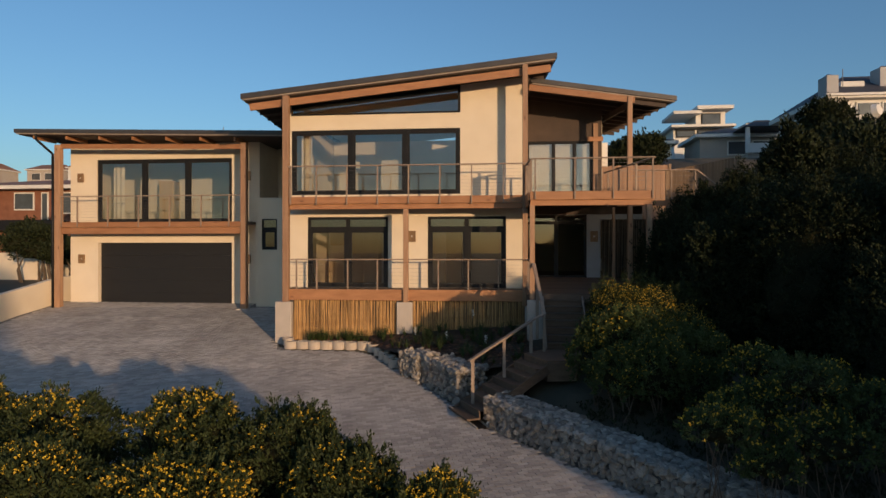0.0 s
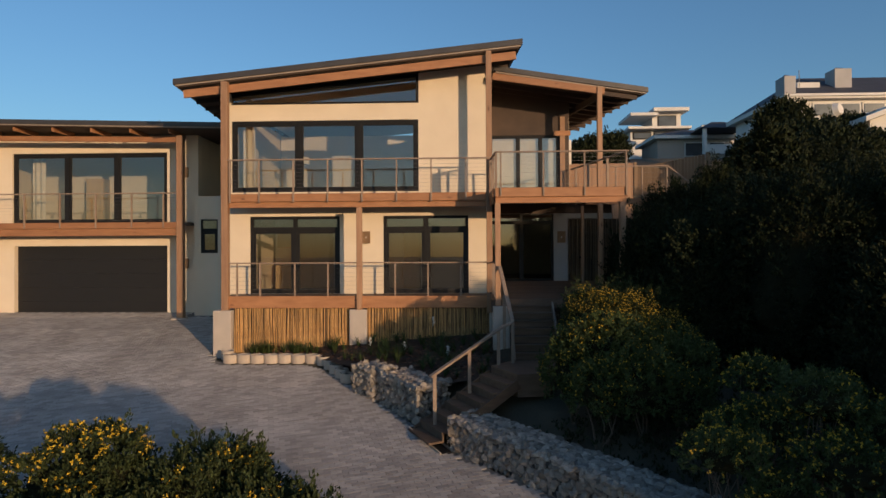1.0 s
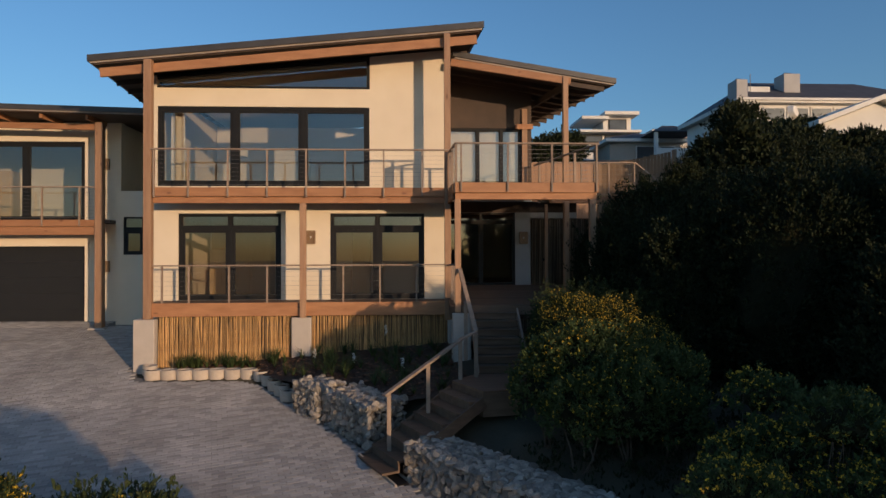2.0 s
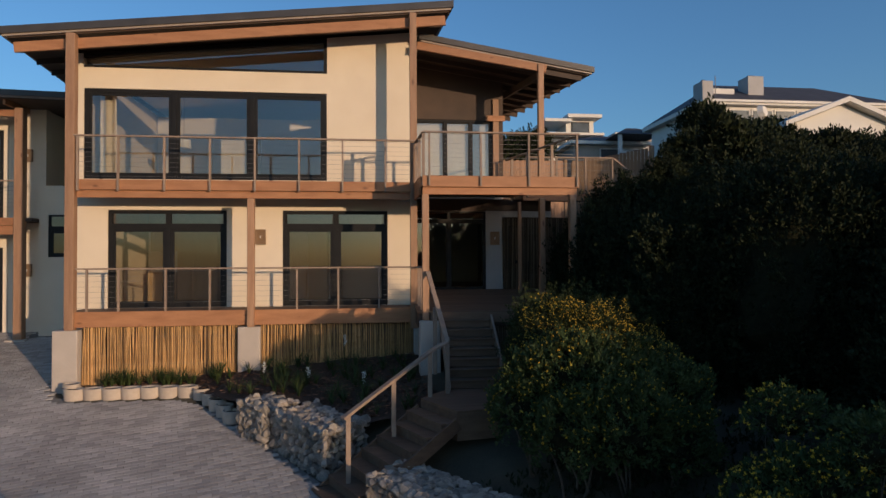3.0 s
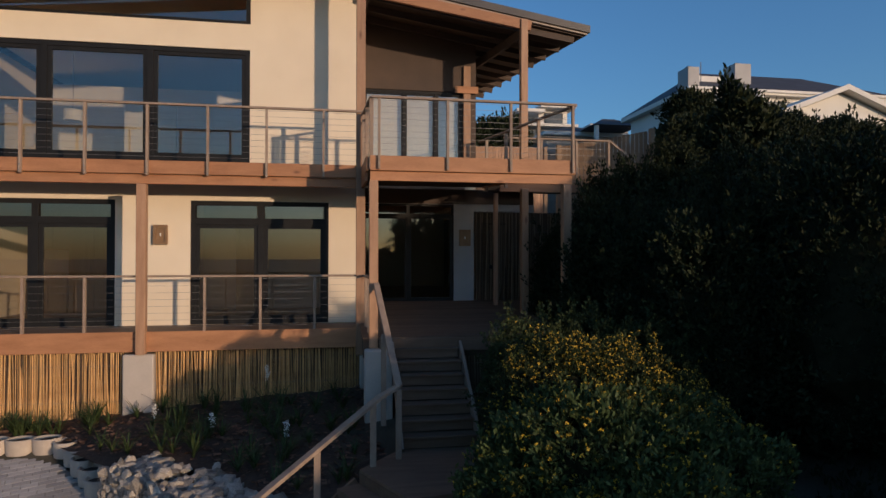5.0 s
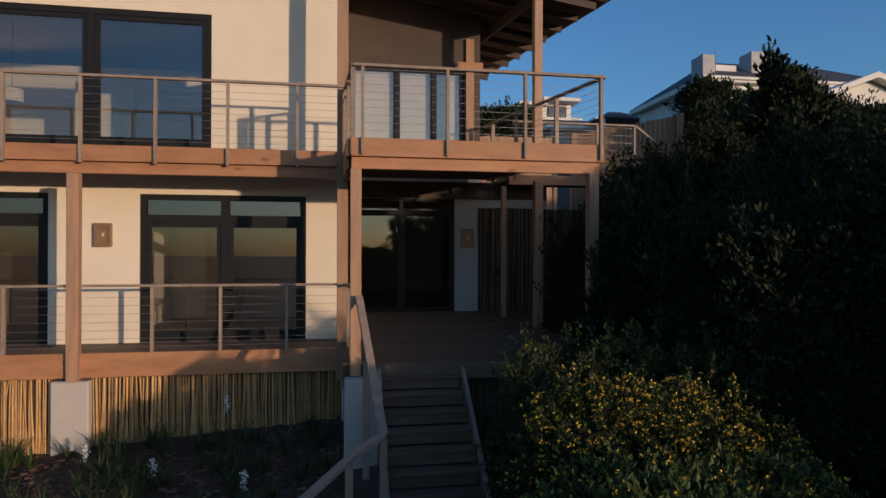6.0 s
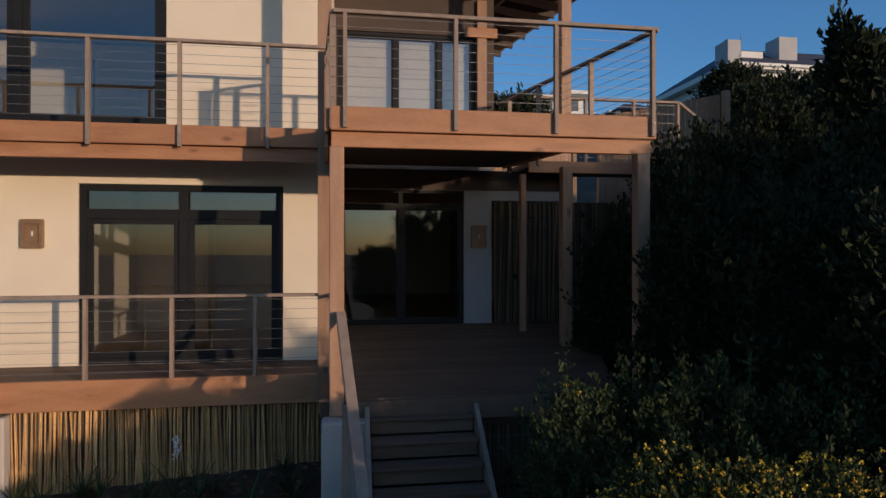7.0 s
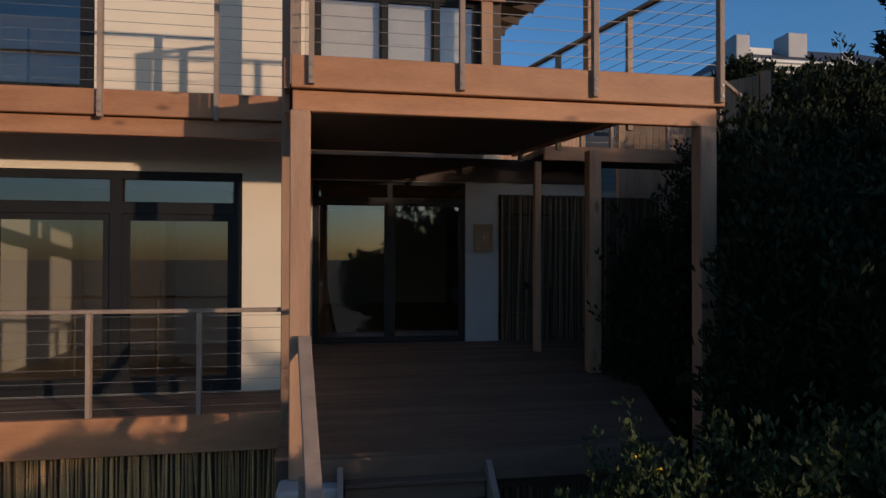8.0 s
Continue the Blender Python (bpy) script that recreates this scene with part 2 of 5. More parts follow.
def land_z(x, y):
    z = drive_z(y) - 0.07
    d = (x - edge_x(y)) * 0.7
    if y < 17.2:
        k = soft(17.2, 15.0, y)
        z += k * (0.45 * soft(0.5, 1.5, d) + 0.2 * max(0.0, d - 0.6)) + (1 - k) * 0.45 * soft(0.2, 3, x)
    z += soft(0.4, 3.2, x) * soft(14, 19.5, y) * 1.6
    z += soft(0.2, 5, x) * np.interp(y, [19, 24, 30, 38, 60, 100, 200, 400], [0, 1.6, 3.6, 6.4, 9, 15, 24, 30])
    z += soft(-6, -30, x) * np.interp(y, [26, 45, 80, 150, 300], [0, 0.4, 5, 20, 34])
    z += soft(400, 1000, math.hypot(x, y)) * 8 * soft(-200, 100, y)
    return z + 0.06 * noise.noise(Vector((x * 0.5, y * 0.5, 0)))
# ground and driveway
def ground_sheet():
    xs = sorted(set([-1500, -900, -600, -420, -300, -220, -160, -120, -95, -75, -60] + list(range(-50, 51, 2)) + [-23 + 0.5 * i for i in range(52)] + [60, 75, 95, 120, 160, 220, 300, 420, 600, 900, 1500]))
    ys = sorted(set([-1500, -900, -600, -420, -300, -220, -160, -120, -90, -70, -55, -45] + list(range(-40, 60, 2)) + [2 + 0.5 * i for i in range(44)] + [65, 80, 100, 130, 170, 220, 300, 420, 600, 900, 1500]))
    vs = [(x, y, land_z(x, y)) for y in ys for x in xs]
    n = len(xs)
    fs = [(j * n + i, j * n + i + 1, (j + 1) * n + i + 1, (j + 1) * n + i) for j in range(len(ys) - 1) for i in range(n - 1)]
    ob = soup("ground", vs, fs, SOIL, smooth=True)
    tagged(ob, "dark scrubby soil falling away below the house", "ground", kind="structure")


ground_sheet()

def paved(x, y):
    if y > 17.2:
        return -23.45 < x < (-12.2 if y < 21.3 else -12.2)
    return (-23.45 if y > 8.3 else -5.2 - 0.25 * math.sin(y)) < x < edge_x(y)


def drive_bed():
    ys = [-9 + 0.5 * i for i in range(63)]
    vs, fs = [], []
    for y in ys:
        xr = edge_x(y) if y <= 17.2 else -12.2
        for k in range(9):
            vs.append((-23.7 + (xr + 23.7) * k / 8, y, drive_z(y) - 0.012))
    for j in range(len(ys) - 1):
        for k in range(8):
            a = j * 9 + k
            fs.append((a, a + 1, a + 10, a + 9))
    ob = soup("driveway", vs, fs, SAND, smooth=True)
    return tagged(ob, "driveway of grey-brown clay pavers with sandy joints", "driveway", kind="structure")


driveway = drive_bed()
vs, fs = [], []
for j in range(36):
    y = -9.0 + 17.4 * j / 35
    for i in range(30):
        x = -23.2 + 17.9 * i / 29
        vs.append((x, y, drive_z(y) + 0.03 + 0.05 * noise.noise(Vector((x * 1.3, y * 1.3, 7)))))
fs = [(j * 30 + i, j * 30 + i + 1, j * 30 + i + 31, j * 30 + i + 30) for j in range(35) for i in range(29)]
tagged(soup("planting_island", vs, fs, SOIL, smooth=True), "dark planted strip of soil beside the driveway", "bed", kind="structure")

# ---------------------------------------------------------------- main house
def wall(name, x0, x1, y0, y1, z0, top, holes, material, label):
    """A wall along x with rectangular openings; top is a function of x or a number."""
    ft = top if callable(top) else (lambda x: top)
    bm = bmesh.new()
    cuts = sorted({x0, x1, *[h[0] for h in holes], *[h[1] for h in holes]})
    for a, b in zip(cuts, cuts[1:]):
        z = z0
        for h in sorted((h for h in holes if h[0] < b - 1e-4 and h[1] > a + 1e-4), key=lambda h: h[2]):
            if h[2] > z + 1e-4:
                boxes(bm, a, b, y0, y1, z, h[2])
            z = h[3]
        if isinstance(z, float) or isinstance(z, int):
            if min(ft(a), ft(b)) > z + 1e-3:
                prism(bm, [(a, y0), (b, y0), (b, y1), (a, y1)], z, lambda x, y: ft(x))
    bmesh.ops.remove_doubles(bm, verts=bm.verts, dist=1e-4)
    return tagged(part(name, bm, material), label, "wall", kind="structure")


def roof_top(x, y):
    return 7.36 + 0.0997 * (x + 13.29) - 0.004 * (y - 16.9)


def roof_under(x):
    return roof_top(x, 18) - 0.34


DECK_Z = 0.80
W1 = (-11.40, -8.54, 0.80, 3.25)
W2 = (-7.16, -4.48, 0.80, 3.25)
W3 = (-11.98, -6.04, 4.02, 6.28)
CL = (-12.0, -6.03, 6.80, 99.0)
wall("wall_front", -12.05, -3.80, 18.0, 18.25, -1.2, roof_under, [W1, W2, W3, CL], RENDER, "cream plastered front wall with large window openings")
wall("wall_west", -12.30, -12.05, 18.0, 18.25, -1.2, lambda x: roof_under(-12.1), [], RENDER, "cream plastered corner of the front wall")


def side_wall(name, x, y0, y1, z0, z1, label, material=RENDER, th=0.25):
    return tagged(one(name, material, None, boxes, x, x + th, y0, y1, z0, z1), label, "wall", kind="structure")


side_wall("wall_west_side", -12.30, 18.254, 27.0, -1.2, 6.9, "plastered side wall of the main house")
side_wall("wall_entry_side", -4.05, 18.254, 27.0, -0.8, 7.0, "plastered wall between entrance and living rooms")
side_wall("wall_east_side", 0.05, 19.7, 27.0, -0.8, 3.4, "plastered outer side wall by the entrance", th=0.25)
tagged(one("wall_back", INNER, None, boxes, -24.0, 0.3, 27.0, 27.25, -1.2, 7.2), "plain rear wall closing the house", "wall", kind="structure")
tagged(one("wall_partition_lower", INNER, None, boxes, -8.0, -7.85, 18.26, 26.9, 0.72, 3.52), "cream inner partition wall on the ground floor", "wall", kind="structure")
tagged(one("wall_inner_lower", INNER, None, boxes, -12.0, -4.1, 22.6, 22.75, 0.72, 3.52), "cream inner wall at the back of the lower rooms", "wall", kind="structure")
tagged(one("wall_inner_upper", INNER, None, boxes, -12.0, -4.1, 23.4, 23.55, 3.94, 6.8), "cream inner wall at the back of the living room", "wall", kind="structure")
tagged(one("floor_lower", FLOORING, None, boxes, -12.04, -4.06, 18.255, 26.99, 0.4, 0.72), "brown timber floor of the lower rooms", "floor", kind="structure")
tagged(one("floor_upper", FLOORING, None, boxes, -12.04, -4.06, 18.255, 26.99, 3.54, 3.92), "brown timber floor of the upper living room", "floor", kind="structure")


def window(name, spec, y, cols, label, transom=None, fw=0.09, mull=0.06, s=0.075, bar_h=0.13):
    x0, x1, z0, z1 = spec
    w = tagged(new(name), label, "window", kind="structure")
    bm = bmesh.new()
    boxes(bm, x0 + 0.004, x1 - 0.004, y, y + 0.1, z0 + 0.004, z0 + fw)
    boxes(bm, x0 + 0.004, x1 - 0.004, y, y + 0.1, z1 - fw, z1 - 0.004)
    boxes(bm, x0 + 0.004, x0 + fw, y, y + 0.1, z0 + fw, z1 - fw)
    boxes(bm, x1 - fw, x1 - 0.004, y, y + 0.1, z0 + fw, z1 - fw)
    part("window_frame", bm, ALU, w)
    top = z1 - fw
    edges = [x0 + fw] + list(cols) + [x1 - fw]
    if transom:
        one("transom", ALU, w, boxes, x0 + fw, x1 - fw, y - 0.006, y + 0.09, transom, transom + bar_h)
    for c in cols:
        one("mullion", ALU, w, boxes, c - mull, c + mull, y - 0.004, y + 0.094, z0 + fw, top)
    for a, b in zip(edges, edges[1:]):
        a2 = a + (mull if a in cols else 0)
        b2 = b - (mull if b in cols else 0)
        t = transom if transom else top
        bm = bmesh.new()
        boxes(bm, a2, a2 + s, y + 0.02, y + 0.075, z0 + fw, t)
        boxes(bm, b2 - s, b2, y + 0.02, y + 0.075, z0 + fw, t)
        boxes(bm, a2 + s, b2 - s, y + 0.02, y + 0.075, z0 + fw, z0 + fw + s)
        boxes(bm, a2 + s, b2 - s, y + 0.02, y + 0.075, t - s, t)
        sash = part("sash", bm, ALU, w)
        one("pane", GLASS, sash, boxes, a2 + s, b2 - s, y + 0.045, y + 0.051, z0 + fw + s, t - s)
        if transom:
            one("pane", GLASS, w, boxes, a2 + 0.02, b2 - 0.02, y + 0.045, y + 0.051, transom + bar_h, top)
    return w


window("window_1", W1, 18.03, [-9.97], "black aluminium sliding door pair with transom lights", 2.78)
window("window_2", W2, 18.03, [-5.82], "black aluminium sliding door pair with transom lights above", 2.78)
window("window_3", W3, 18.03, [-9.84, -7.93], "wide three-pane black aluminium sliding window of the living room")


def clerestory():
    w = tagged(new("window_4"), "long sloping black-framed clerestory window under the roof", "window", kind="structure")
    x0, x1, z0 = -12.0, -6.03, 6.80
    zt = roof_under
    for nm, y0, y1, m, q in (("window_frame", 18.03, 18.13, ALU, 0.0),):
        bm = bmesh.new()
        boxes(bm, x0, x1 - 0.004, y0, y1, z0 + 0.004, z0 + 0.07)
        prism(bm, [(x1 - 0.09, y0), (x1 - 0.004, y0), (x1 - 0.004, y1), (x1 - 0.09, y1)], z0 + 0.07, lambda x, y: zt(x) - 0.004)
        prism(bm, [(x0, y0), (x1 - 0.09, y0), (x1 - 0.09, y1), (x0, y1)], lambda x, y: zt(x) - 0.09, lambda x, y: zt(x) - 0.004)
        part(nm, bm, m, w)
    one("pane", GLASS, w, prism, [(x0 + 0.05, 18.075), (x1 - 0.09, 18.075), (x1 - 0.09, 18.081), (x0 + 0.05, 18.081)], z0 + 0.07, lambda x, y: zt(x) - 0.09)


clerestory()


# roofs
def roof(name, outline, top, thick, label, lip=0.045):
    r = tagged(new(name), label, "roof", kind="structure")
    one("roof_sheet", ROOFING, r, prism, outline, lambda x, y: top(x, y) - thick, top)
    cx, cy = sum(p[0] for p in outline) / 4, sum(p[1] for p in outline) / 4
    inner = [(x + 0.05 * (1 if x < cx else -1), y + 0.05 * (1 if y < cy else -1)) for x, y in outline]
    one("fascia_strip", FASCIA, r, prism, inner, lambda x, y: top(x, y) - thick - lip, lambda x, y: top(x, y) - thick - 0.002)
    inn2 = [(x + 0.12 * (1 if x < cx else -1), y + 0.12 * (1 if y < cy else -1)) for x, y in outline]
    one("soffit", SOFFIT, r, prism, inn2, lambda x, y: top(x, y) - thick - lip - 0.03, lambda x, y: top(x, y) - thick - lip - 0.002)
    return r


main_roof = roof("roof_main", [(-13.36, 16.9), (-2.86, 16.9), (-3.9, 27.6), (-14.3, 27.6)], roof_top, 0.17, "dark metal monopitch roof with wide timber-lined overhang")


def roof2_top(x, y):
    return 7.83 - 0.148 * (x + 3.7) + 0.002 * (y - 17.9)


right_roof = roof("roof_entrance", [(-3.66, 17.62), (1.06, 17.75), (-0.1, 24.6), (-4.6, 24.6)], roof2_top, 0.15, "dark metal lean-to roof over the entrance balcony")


# rafters take the dark soffit colour in place of the shade under the roof
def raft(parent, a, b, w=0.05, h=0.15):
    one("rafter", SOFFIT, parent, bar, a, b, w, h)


for i in range(9):
    y = 17.95 + 0.62 * i
    sh = -0.17 * (y - 17.7)
    raft(right_roof, (-3.6 + 0.4 * sh, y, roof2_top(-3.6, y) - 0.31), (0.80 + sh, y, roof2_top(0.80, y) - 0.31), 0.05, 0.13)
one("beam", TIMBER, right_roof, bar, (-3.72, 17.66, roof2_top(-3.7, 17.7) - 0.33), (-0.30, 17.66, roof2_top(-0.3, 17.7) - 0.33), 0.07, 0.20)
one("beam", SOFFIT, right_roof, bar, (-0.46, 17.76, roof2_top(-0.42, 18) - 0.47), (-1.45, 23.5, roof2_top(-1.45, 23) - 0.47), 0.07, 0.2)
one("beam", TIMBER, main_roof, bar, (-13.1, 17.08, roof_top(-13.1, 17) - 0.45), (-3.05, 17.08, roof_top(-3.05, 17) - 0.43), 0.07, 0.235, label="orange-brown laminated roof beam")
for i in range(8):
    y = 17.6 + 0.9 * i
    raft(main_roof, (-13.2 - 0.085 * (y - 17), y, roof_top(-13.2, y) - 0.33), (-3.05 - 0.09 * (y - 17), y, roof_top(-3.05, y) - 0.33), 0.05, 0.13)


def garage_roof_top(x, y):
    return 7.08 - 0.026 * (x + 24.6) + 0.02 * (y - 20.4)


g_roof = roof("roof_garage", [(-24.6, 20.4), (-12.35, 20.4), (-12.35, 27.6), (-24.6, 27.6)], garage_roof_top, 0.16, "dark metal flat roof over the garage wing")
for i in range(7):
    x = -23.9 + 1.44 * i
    one("rafter", TIMBER, g_roof, bar, (x, 20.62, garage_roof_top(x, 20.6) - 0.31), (x, 21.9, garage_roof_top(x, 21.9) - 0.31), 0.07, 0.15)
one("beam", TIMBER, g_roof, bar, (-23.05, 21.1, 6.44), (-15.0, 21.1, 6.30), 0.08, 0.19)

# ceilings
tagged(one("ceiling_lower", INNER, None, boxes, -12.04, -4.06, 18.255, 22.59, 3.5, 3.536), "plain pale ceiling of the lower rooms", "ceiling", kind="structure")
tagged(one("ceiling_upper", INNER, None, prism, [(-12.04, 18.255), (-4.06, 18.255), (-4.06, 26.9), (-12.04, 26.9)], lambda x, y: roof_top(x, 18) - 0.42, lambda x, y: roof_top(x, 18) - 0.36), "sloping pale ceiling of the living room", "ceiling", kind="structure")

# ---------------------------------------------------------------- posts, piers, decks
def post(x, y, z0, z1, w, label, material=TIMBER_V, group="verandah posts"):
    return tagged(one("timber_post", material, None, boxes, x - w / 2, x + w / 2, y - w / 2, y + w / 2, z0, z1, bevel=0.008), label, "post", group)


def pier(x, y, z0, z1, w, d, label):
    return tagged(one("masonry_pier", PLINTH, None, boxes, x - w / 2, x + w / 2, y - d / 2, y + d / 2, z0, z1, bevel=0.02), label, "pier", "verandah piers")


post(-11.80, 16.98, 0.385, roof_top(-11.8, 17) - 0.25, 0.20, "tall square pine post on a plastered pier at the corner")
post(-7.74, 16.93, 0.405, 3.44, 0.16, "square pine post on a plastered pier under the balcony")
post(-3.87, 16.98, 0.30, roof_top(-3.8, 17) - 0.25, 0.17, "tall square pine post beside the entrance")
post(-3.70, 15.62, 0.62, 3.43, 0.15, "square knotty pine post carrying the balcony")
post(-0.30, 15.62, -0.3, 3.43, 0.15, "square pine post carrying the balcony among the shrubs")
post(-0.46, 17.66, 3.84, roof2_top(-0.46, 17.7) - 0.23, 0.15, "square pine post on the balcony carrying the roof")
post(-0.82, 18.6, 1.06, 3.56, 0.09, "square pine post under the balcony")
post(-0.46, 17.62, 0.95, 3.56, 0.15, "square pine post under the balcony by the shrubs")
pier(-11.88, 17.15, -1.25, 0.38, 0.55, 0.55, "beige plastered pier standing on the driveway edge")
pier(-7.79, 17.12, -0.9, 0.40, 0.52, 0.42, "beige plastered pier between bamboo screens")
pier(-3.66, 17.10, -0.6, 0.29, 0.44, 0.42, "beige plastered pier in shade beside the bed")
pier(-3.62, 15.55, -0.6, 0.61, 0.46, 0.42, "beige plastered pier beside the timber stairs")


def deck(name, outline, z, beams, label, board_dir="x", pitch=0.115, boards=True):
    d = tagged(new(name), label, "deck")
    xs, ys = [p[0] for p in outline], [p[1] for p in outline]
    if boards:
        y = min(ys)
        while y < max(ys) - 0.02:
            y1 = min(y + pitch - 0.007, max(ys))
            cr = []
            ym = (y + y1) / 2
            for (ax, ay), (bx, by) in zip(outline, outline[1:] + outline[:1]):
                if (ay - ym) * (by - ym) < 0:
                    cr.append(ax + (bx - ax) * (ym - ay) / (by - ay))
            if len(cr) >= 2:
                one("board", DECK, d, boxes, min(cr), max(cr), y, y1, z - 0.03, z)
            y += pitch
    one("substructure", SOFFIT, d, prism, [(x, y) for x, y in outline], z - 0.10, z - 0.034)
    for a, b, w, h in beams:
        one("beam", TIMBER, d, bar, a, b, w, h, bevel=0.006)
    return d


deck("lower_deck", [(-11.95, 17.02), (-3.90, 17.02), (-3.90, 17.996), (-11.95, 17.996)], DECK_Z,
     [((-11.7, 16.985, DECK_Z - 0.18), (-3.89, 16.985, DECK_Z - 0.18), 0.06, 0.36)], "weathered timber verandah deck with a brown fascia beam")
deck("upper_deck", [(-11.95, 17.02), (-3.95, 17.02), (-3.95, 17.996), (-11.95, 17.996)], 3.86,
     [((-11.69, 16.95, 3.75), (-3.89, 16.95, 3.75), 0.05, 0.24), ((-11.69, 17.03, 3.54), (-3.89, 17.03, 3.54), 0.07, 0.17)], "timber balcony deck with a double pine edge beam")
BAL = [(-3.76, 15.62), (-0.20, 15.62), (-1.0, 19.3), (-3.80, 19.3)]
deck("entrance_balcony", BAL, 3.86,
     [((-3.765, 15.55, 3.72), (-0.16, 15.55, 3.72), 0.05, 0.25), ((-3.76, 15.62, 3.51), (-0.20, 15.62, 3.51), 0.07, 0.16), ((-3.80, 15.585, 3.715), (-3.84, 16.89, 3.715), 0.05, 0.235), ((-3.81, 15.70, 3.51), (-3.84, 16.89, 3.51), 0.05, 0.15), ((-0.2, 15.7, 3.785), (-0.98, 19.2, 3.785), 0.06, 0.12)], "pine balcony over the entrance with knotty edge beams")
ed = tagged(new("entrance_deck"), "shaded grey timber deck rising gently to the front door", "deck")
EDGE_E = lambda y: -0.6 + 0.3 * (y - 15.55)
rise = lambda y: DECK_Z + 0.32 * max(0.0, y - 15.9) / 3.2
for i in range(31):
    y = 15.55 + 0.118 * i
    one("board", DECK, ed, prism, [(-3.88 if y < 17.0 else -3.79, y), (EDGE_E(y), y), (EDGE_E(y), y + 0.112), (-3.88 if y < 17.0 else -3.79, y + 0.112)], lambda x, yy: rise(yy) - 0.03, lambda x, yy: rise(yy))
one("substructure", SOFFIT, ed, prism, [(-3.87, 15.6), (-0.65, 15.6), (0.4, 19.2), (-3.78, 19.2)], 0.45, lambda x, yy: rise(yy) - 0.035)
one("beam", DECK, ed, bar, (-3.60, 15.515, DECK_Z - 0.13), (-0.6, 15.515, DECK_Z - 0.13), 0.05, 0.22)


# railings
def railing(name, pts, zb, zt, posts, label, cables=9, fascia=0.0, rail_w=0.07, pm=GREYWOOD):
    """Cable railing along the line of pts; posts is a list of (segment, fraction)."""
    r = tagged(new(name), label, "railing", "cable railings")
    for a, b in zip(pts, pts[1:]):
        one("handrail", pm, r, bar, (*a, zt - 0.02), (*b, zt - 0.02), rail_w, 0.04, bevel=0.006)
        for k in range(cables):
            z = zb + 0.08 + (zt - zb - 0.15) * k / (cables - 1)
            one("cable", STEEL, r, rod, (*a, z), (*b, z), 0.003, 4)
    for s, f in posts:
        a, b = Vector(pts[s]), Vector(pts[s + 1])
        p = a.lerp(b, f)
        d = (b - a).normalized() * 0.02
        n = Vector((d.y, -d.x)) * 1.6
        z0 = zb - fascia
        q = [(p.x + i * d.x + j * n.x, p.y + i * d.y + j * n.y) for i, j in ((-1, -1), (1, -1), (1, 1), (-1, 1))]
        po = one("baluster_post", pm, r, prism, q, z0, zt - 0.04)
        if fascia:
            for zz in (z0 + 0.05, z0 + 0.14):
                one("bolt", STEEL, po, rod, (p.x + n.x, p.y + n.y, zz), (p.x + 1.25 * n.x, p.y + 1.25 * n.y, zz), 0.012, 8)
    return r


railing("upper_railing", [(-11.72, 16.90), (-3.84, 16.90)], 3.86, 4.90, [(0, (i * 1.03 + 0.98) / 7.88) for i in range(7)] + [(0, 0.012)], "brown steel and timber cable railing along the balcony", fascia=0.26)
railing("lower_railing", [(-11.70, 16.99), (-3.80, 16.99)], DECK_Z, 1.81, [(0, (x + 11.70) / 7.90) for x in (-11.45, -10.75, -9.70, -8.70, -6.68, -5.70, -4.72)], "brown cable railing along the lower verandah", cables=8)
railing("lower_railing", [(-3.80, 16.95), (-3.72, 15.72)], DECK_Z, 1.81, [(0, 0.3), (0, 0.7)], "short cable railing between verandah and stairs", cables=8)
railing("balcony_railing", [(-3.83, 16.93), (-3.74, 15.51), (-0.16, 15.51), (-0.98, 18.95), (-1.05, 19.25)], 3.86, 4.84,
        [(0, 0.12), (0, 0.5), (0, 0.97), (1, 0.035), (1, 0.36), (1, 0.67), (1, 0.985), (2, 0.35), (2, 0.72), (2, 0.98)], "pine and steel cable railing round the entrance balcony", fascia=0.24)
railing("garage_railing", [(-23.05, 21.02), (-15.12, 21.02)], 3.25, 4.35, [(0, 0.01), (0, 0.10), (0, 0.27), (0, 0.44), (0, 0.61), (0, 0.78), (0, 0.93)], "brown cable railing along the balcony over the garage", fascia=0.2)

# ---------------------------------------------------------------- entrance rooms
EY = 19.35
# the shade under the balcony is put into this wall's grey colour
wall("wall_entrance", -3.80, 0.30, EY, EY + 0.25, -0.6, 3.5, [(-3.76, -1.63, 1.105, 3.36), (-1.15, 0.25, 1.0, 3.2)], SHADEPLASTER, "plastered pillar wall beside the glazed entrance, greyed for its shade")
window("door_1", (-3.76, -1.63, 1.105, 3.36), EY + 0.03, [-2.70], "black-framed glazed front door with transom lights", 3.06, 0.05, 0.035, 0.04, 0.07)
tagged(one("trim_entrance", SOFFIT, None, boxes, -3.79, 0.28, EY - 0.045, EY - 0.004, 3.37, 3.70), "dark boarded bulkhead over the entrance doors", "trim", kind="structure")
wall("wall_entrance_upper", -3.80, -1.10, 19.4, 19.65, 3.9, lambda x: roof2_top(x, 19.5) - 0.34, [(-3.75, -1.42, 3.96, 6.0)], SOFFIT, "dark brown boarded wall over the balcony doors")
window("window_5", (-3.75, -1.42, 3.96, 6.0), 19.43, [-2.79, -2.05], "sliding glass doors onto the entrance balcony", None, 0.06, 0.03, 0.035)
side_wall("wall_balcony_east", -1.30, 19.654, 27.0, 3.4, 6.9, "plastered upper side wall by the balcony")
tagged(one("floor_entrance", FLOORING, None, boxes, -3.79, 0.04, EY + 0.254, 26.9, 0.8, 1.1), "dim floor of the entrance hall", "floor", kind="structure")
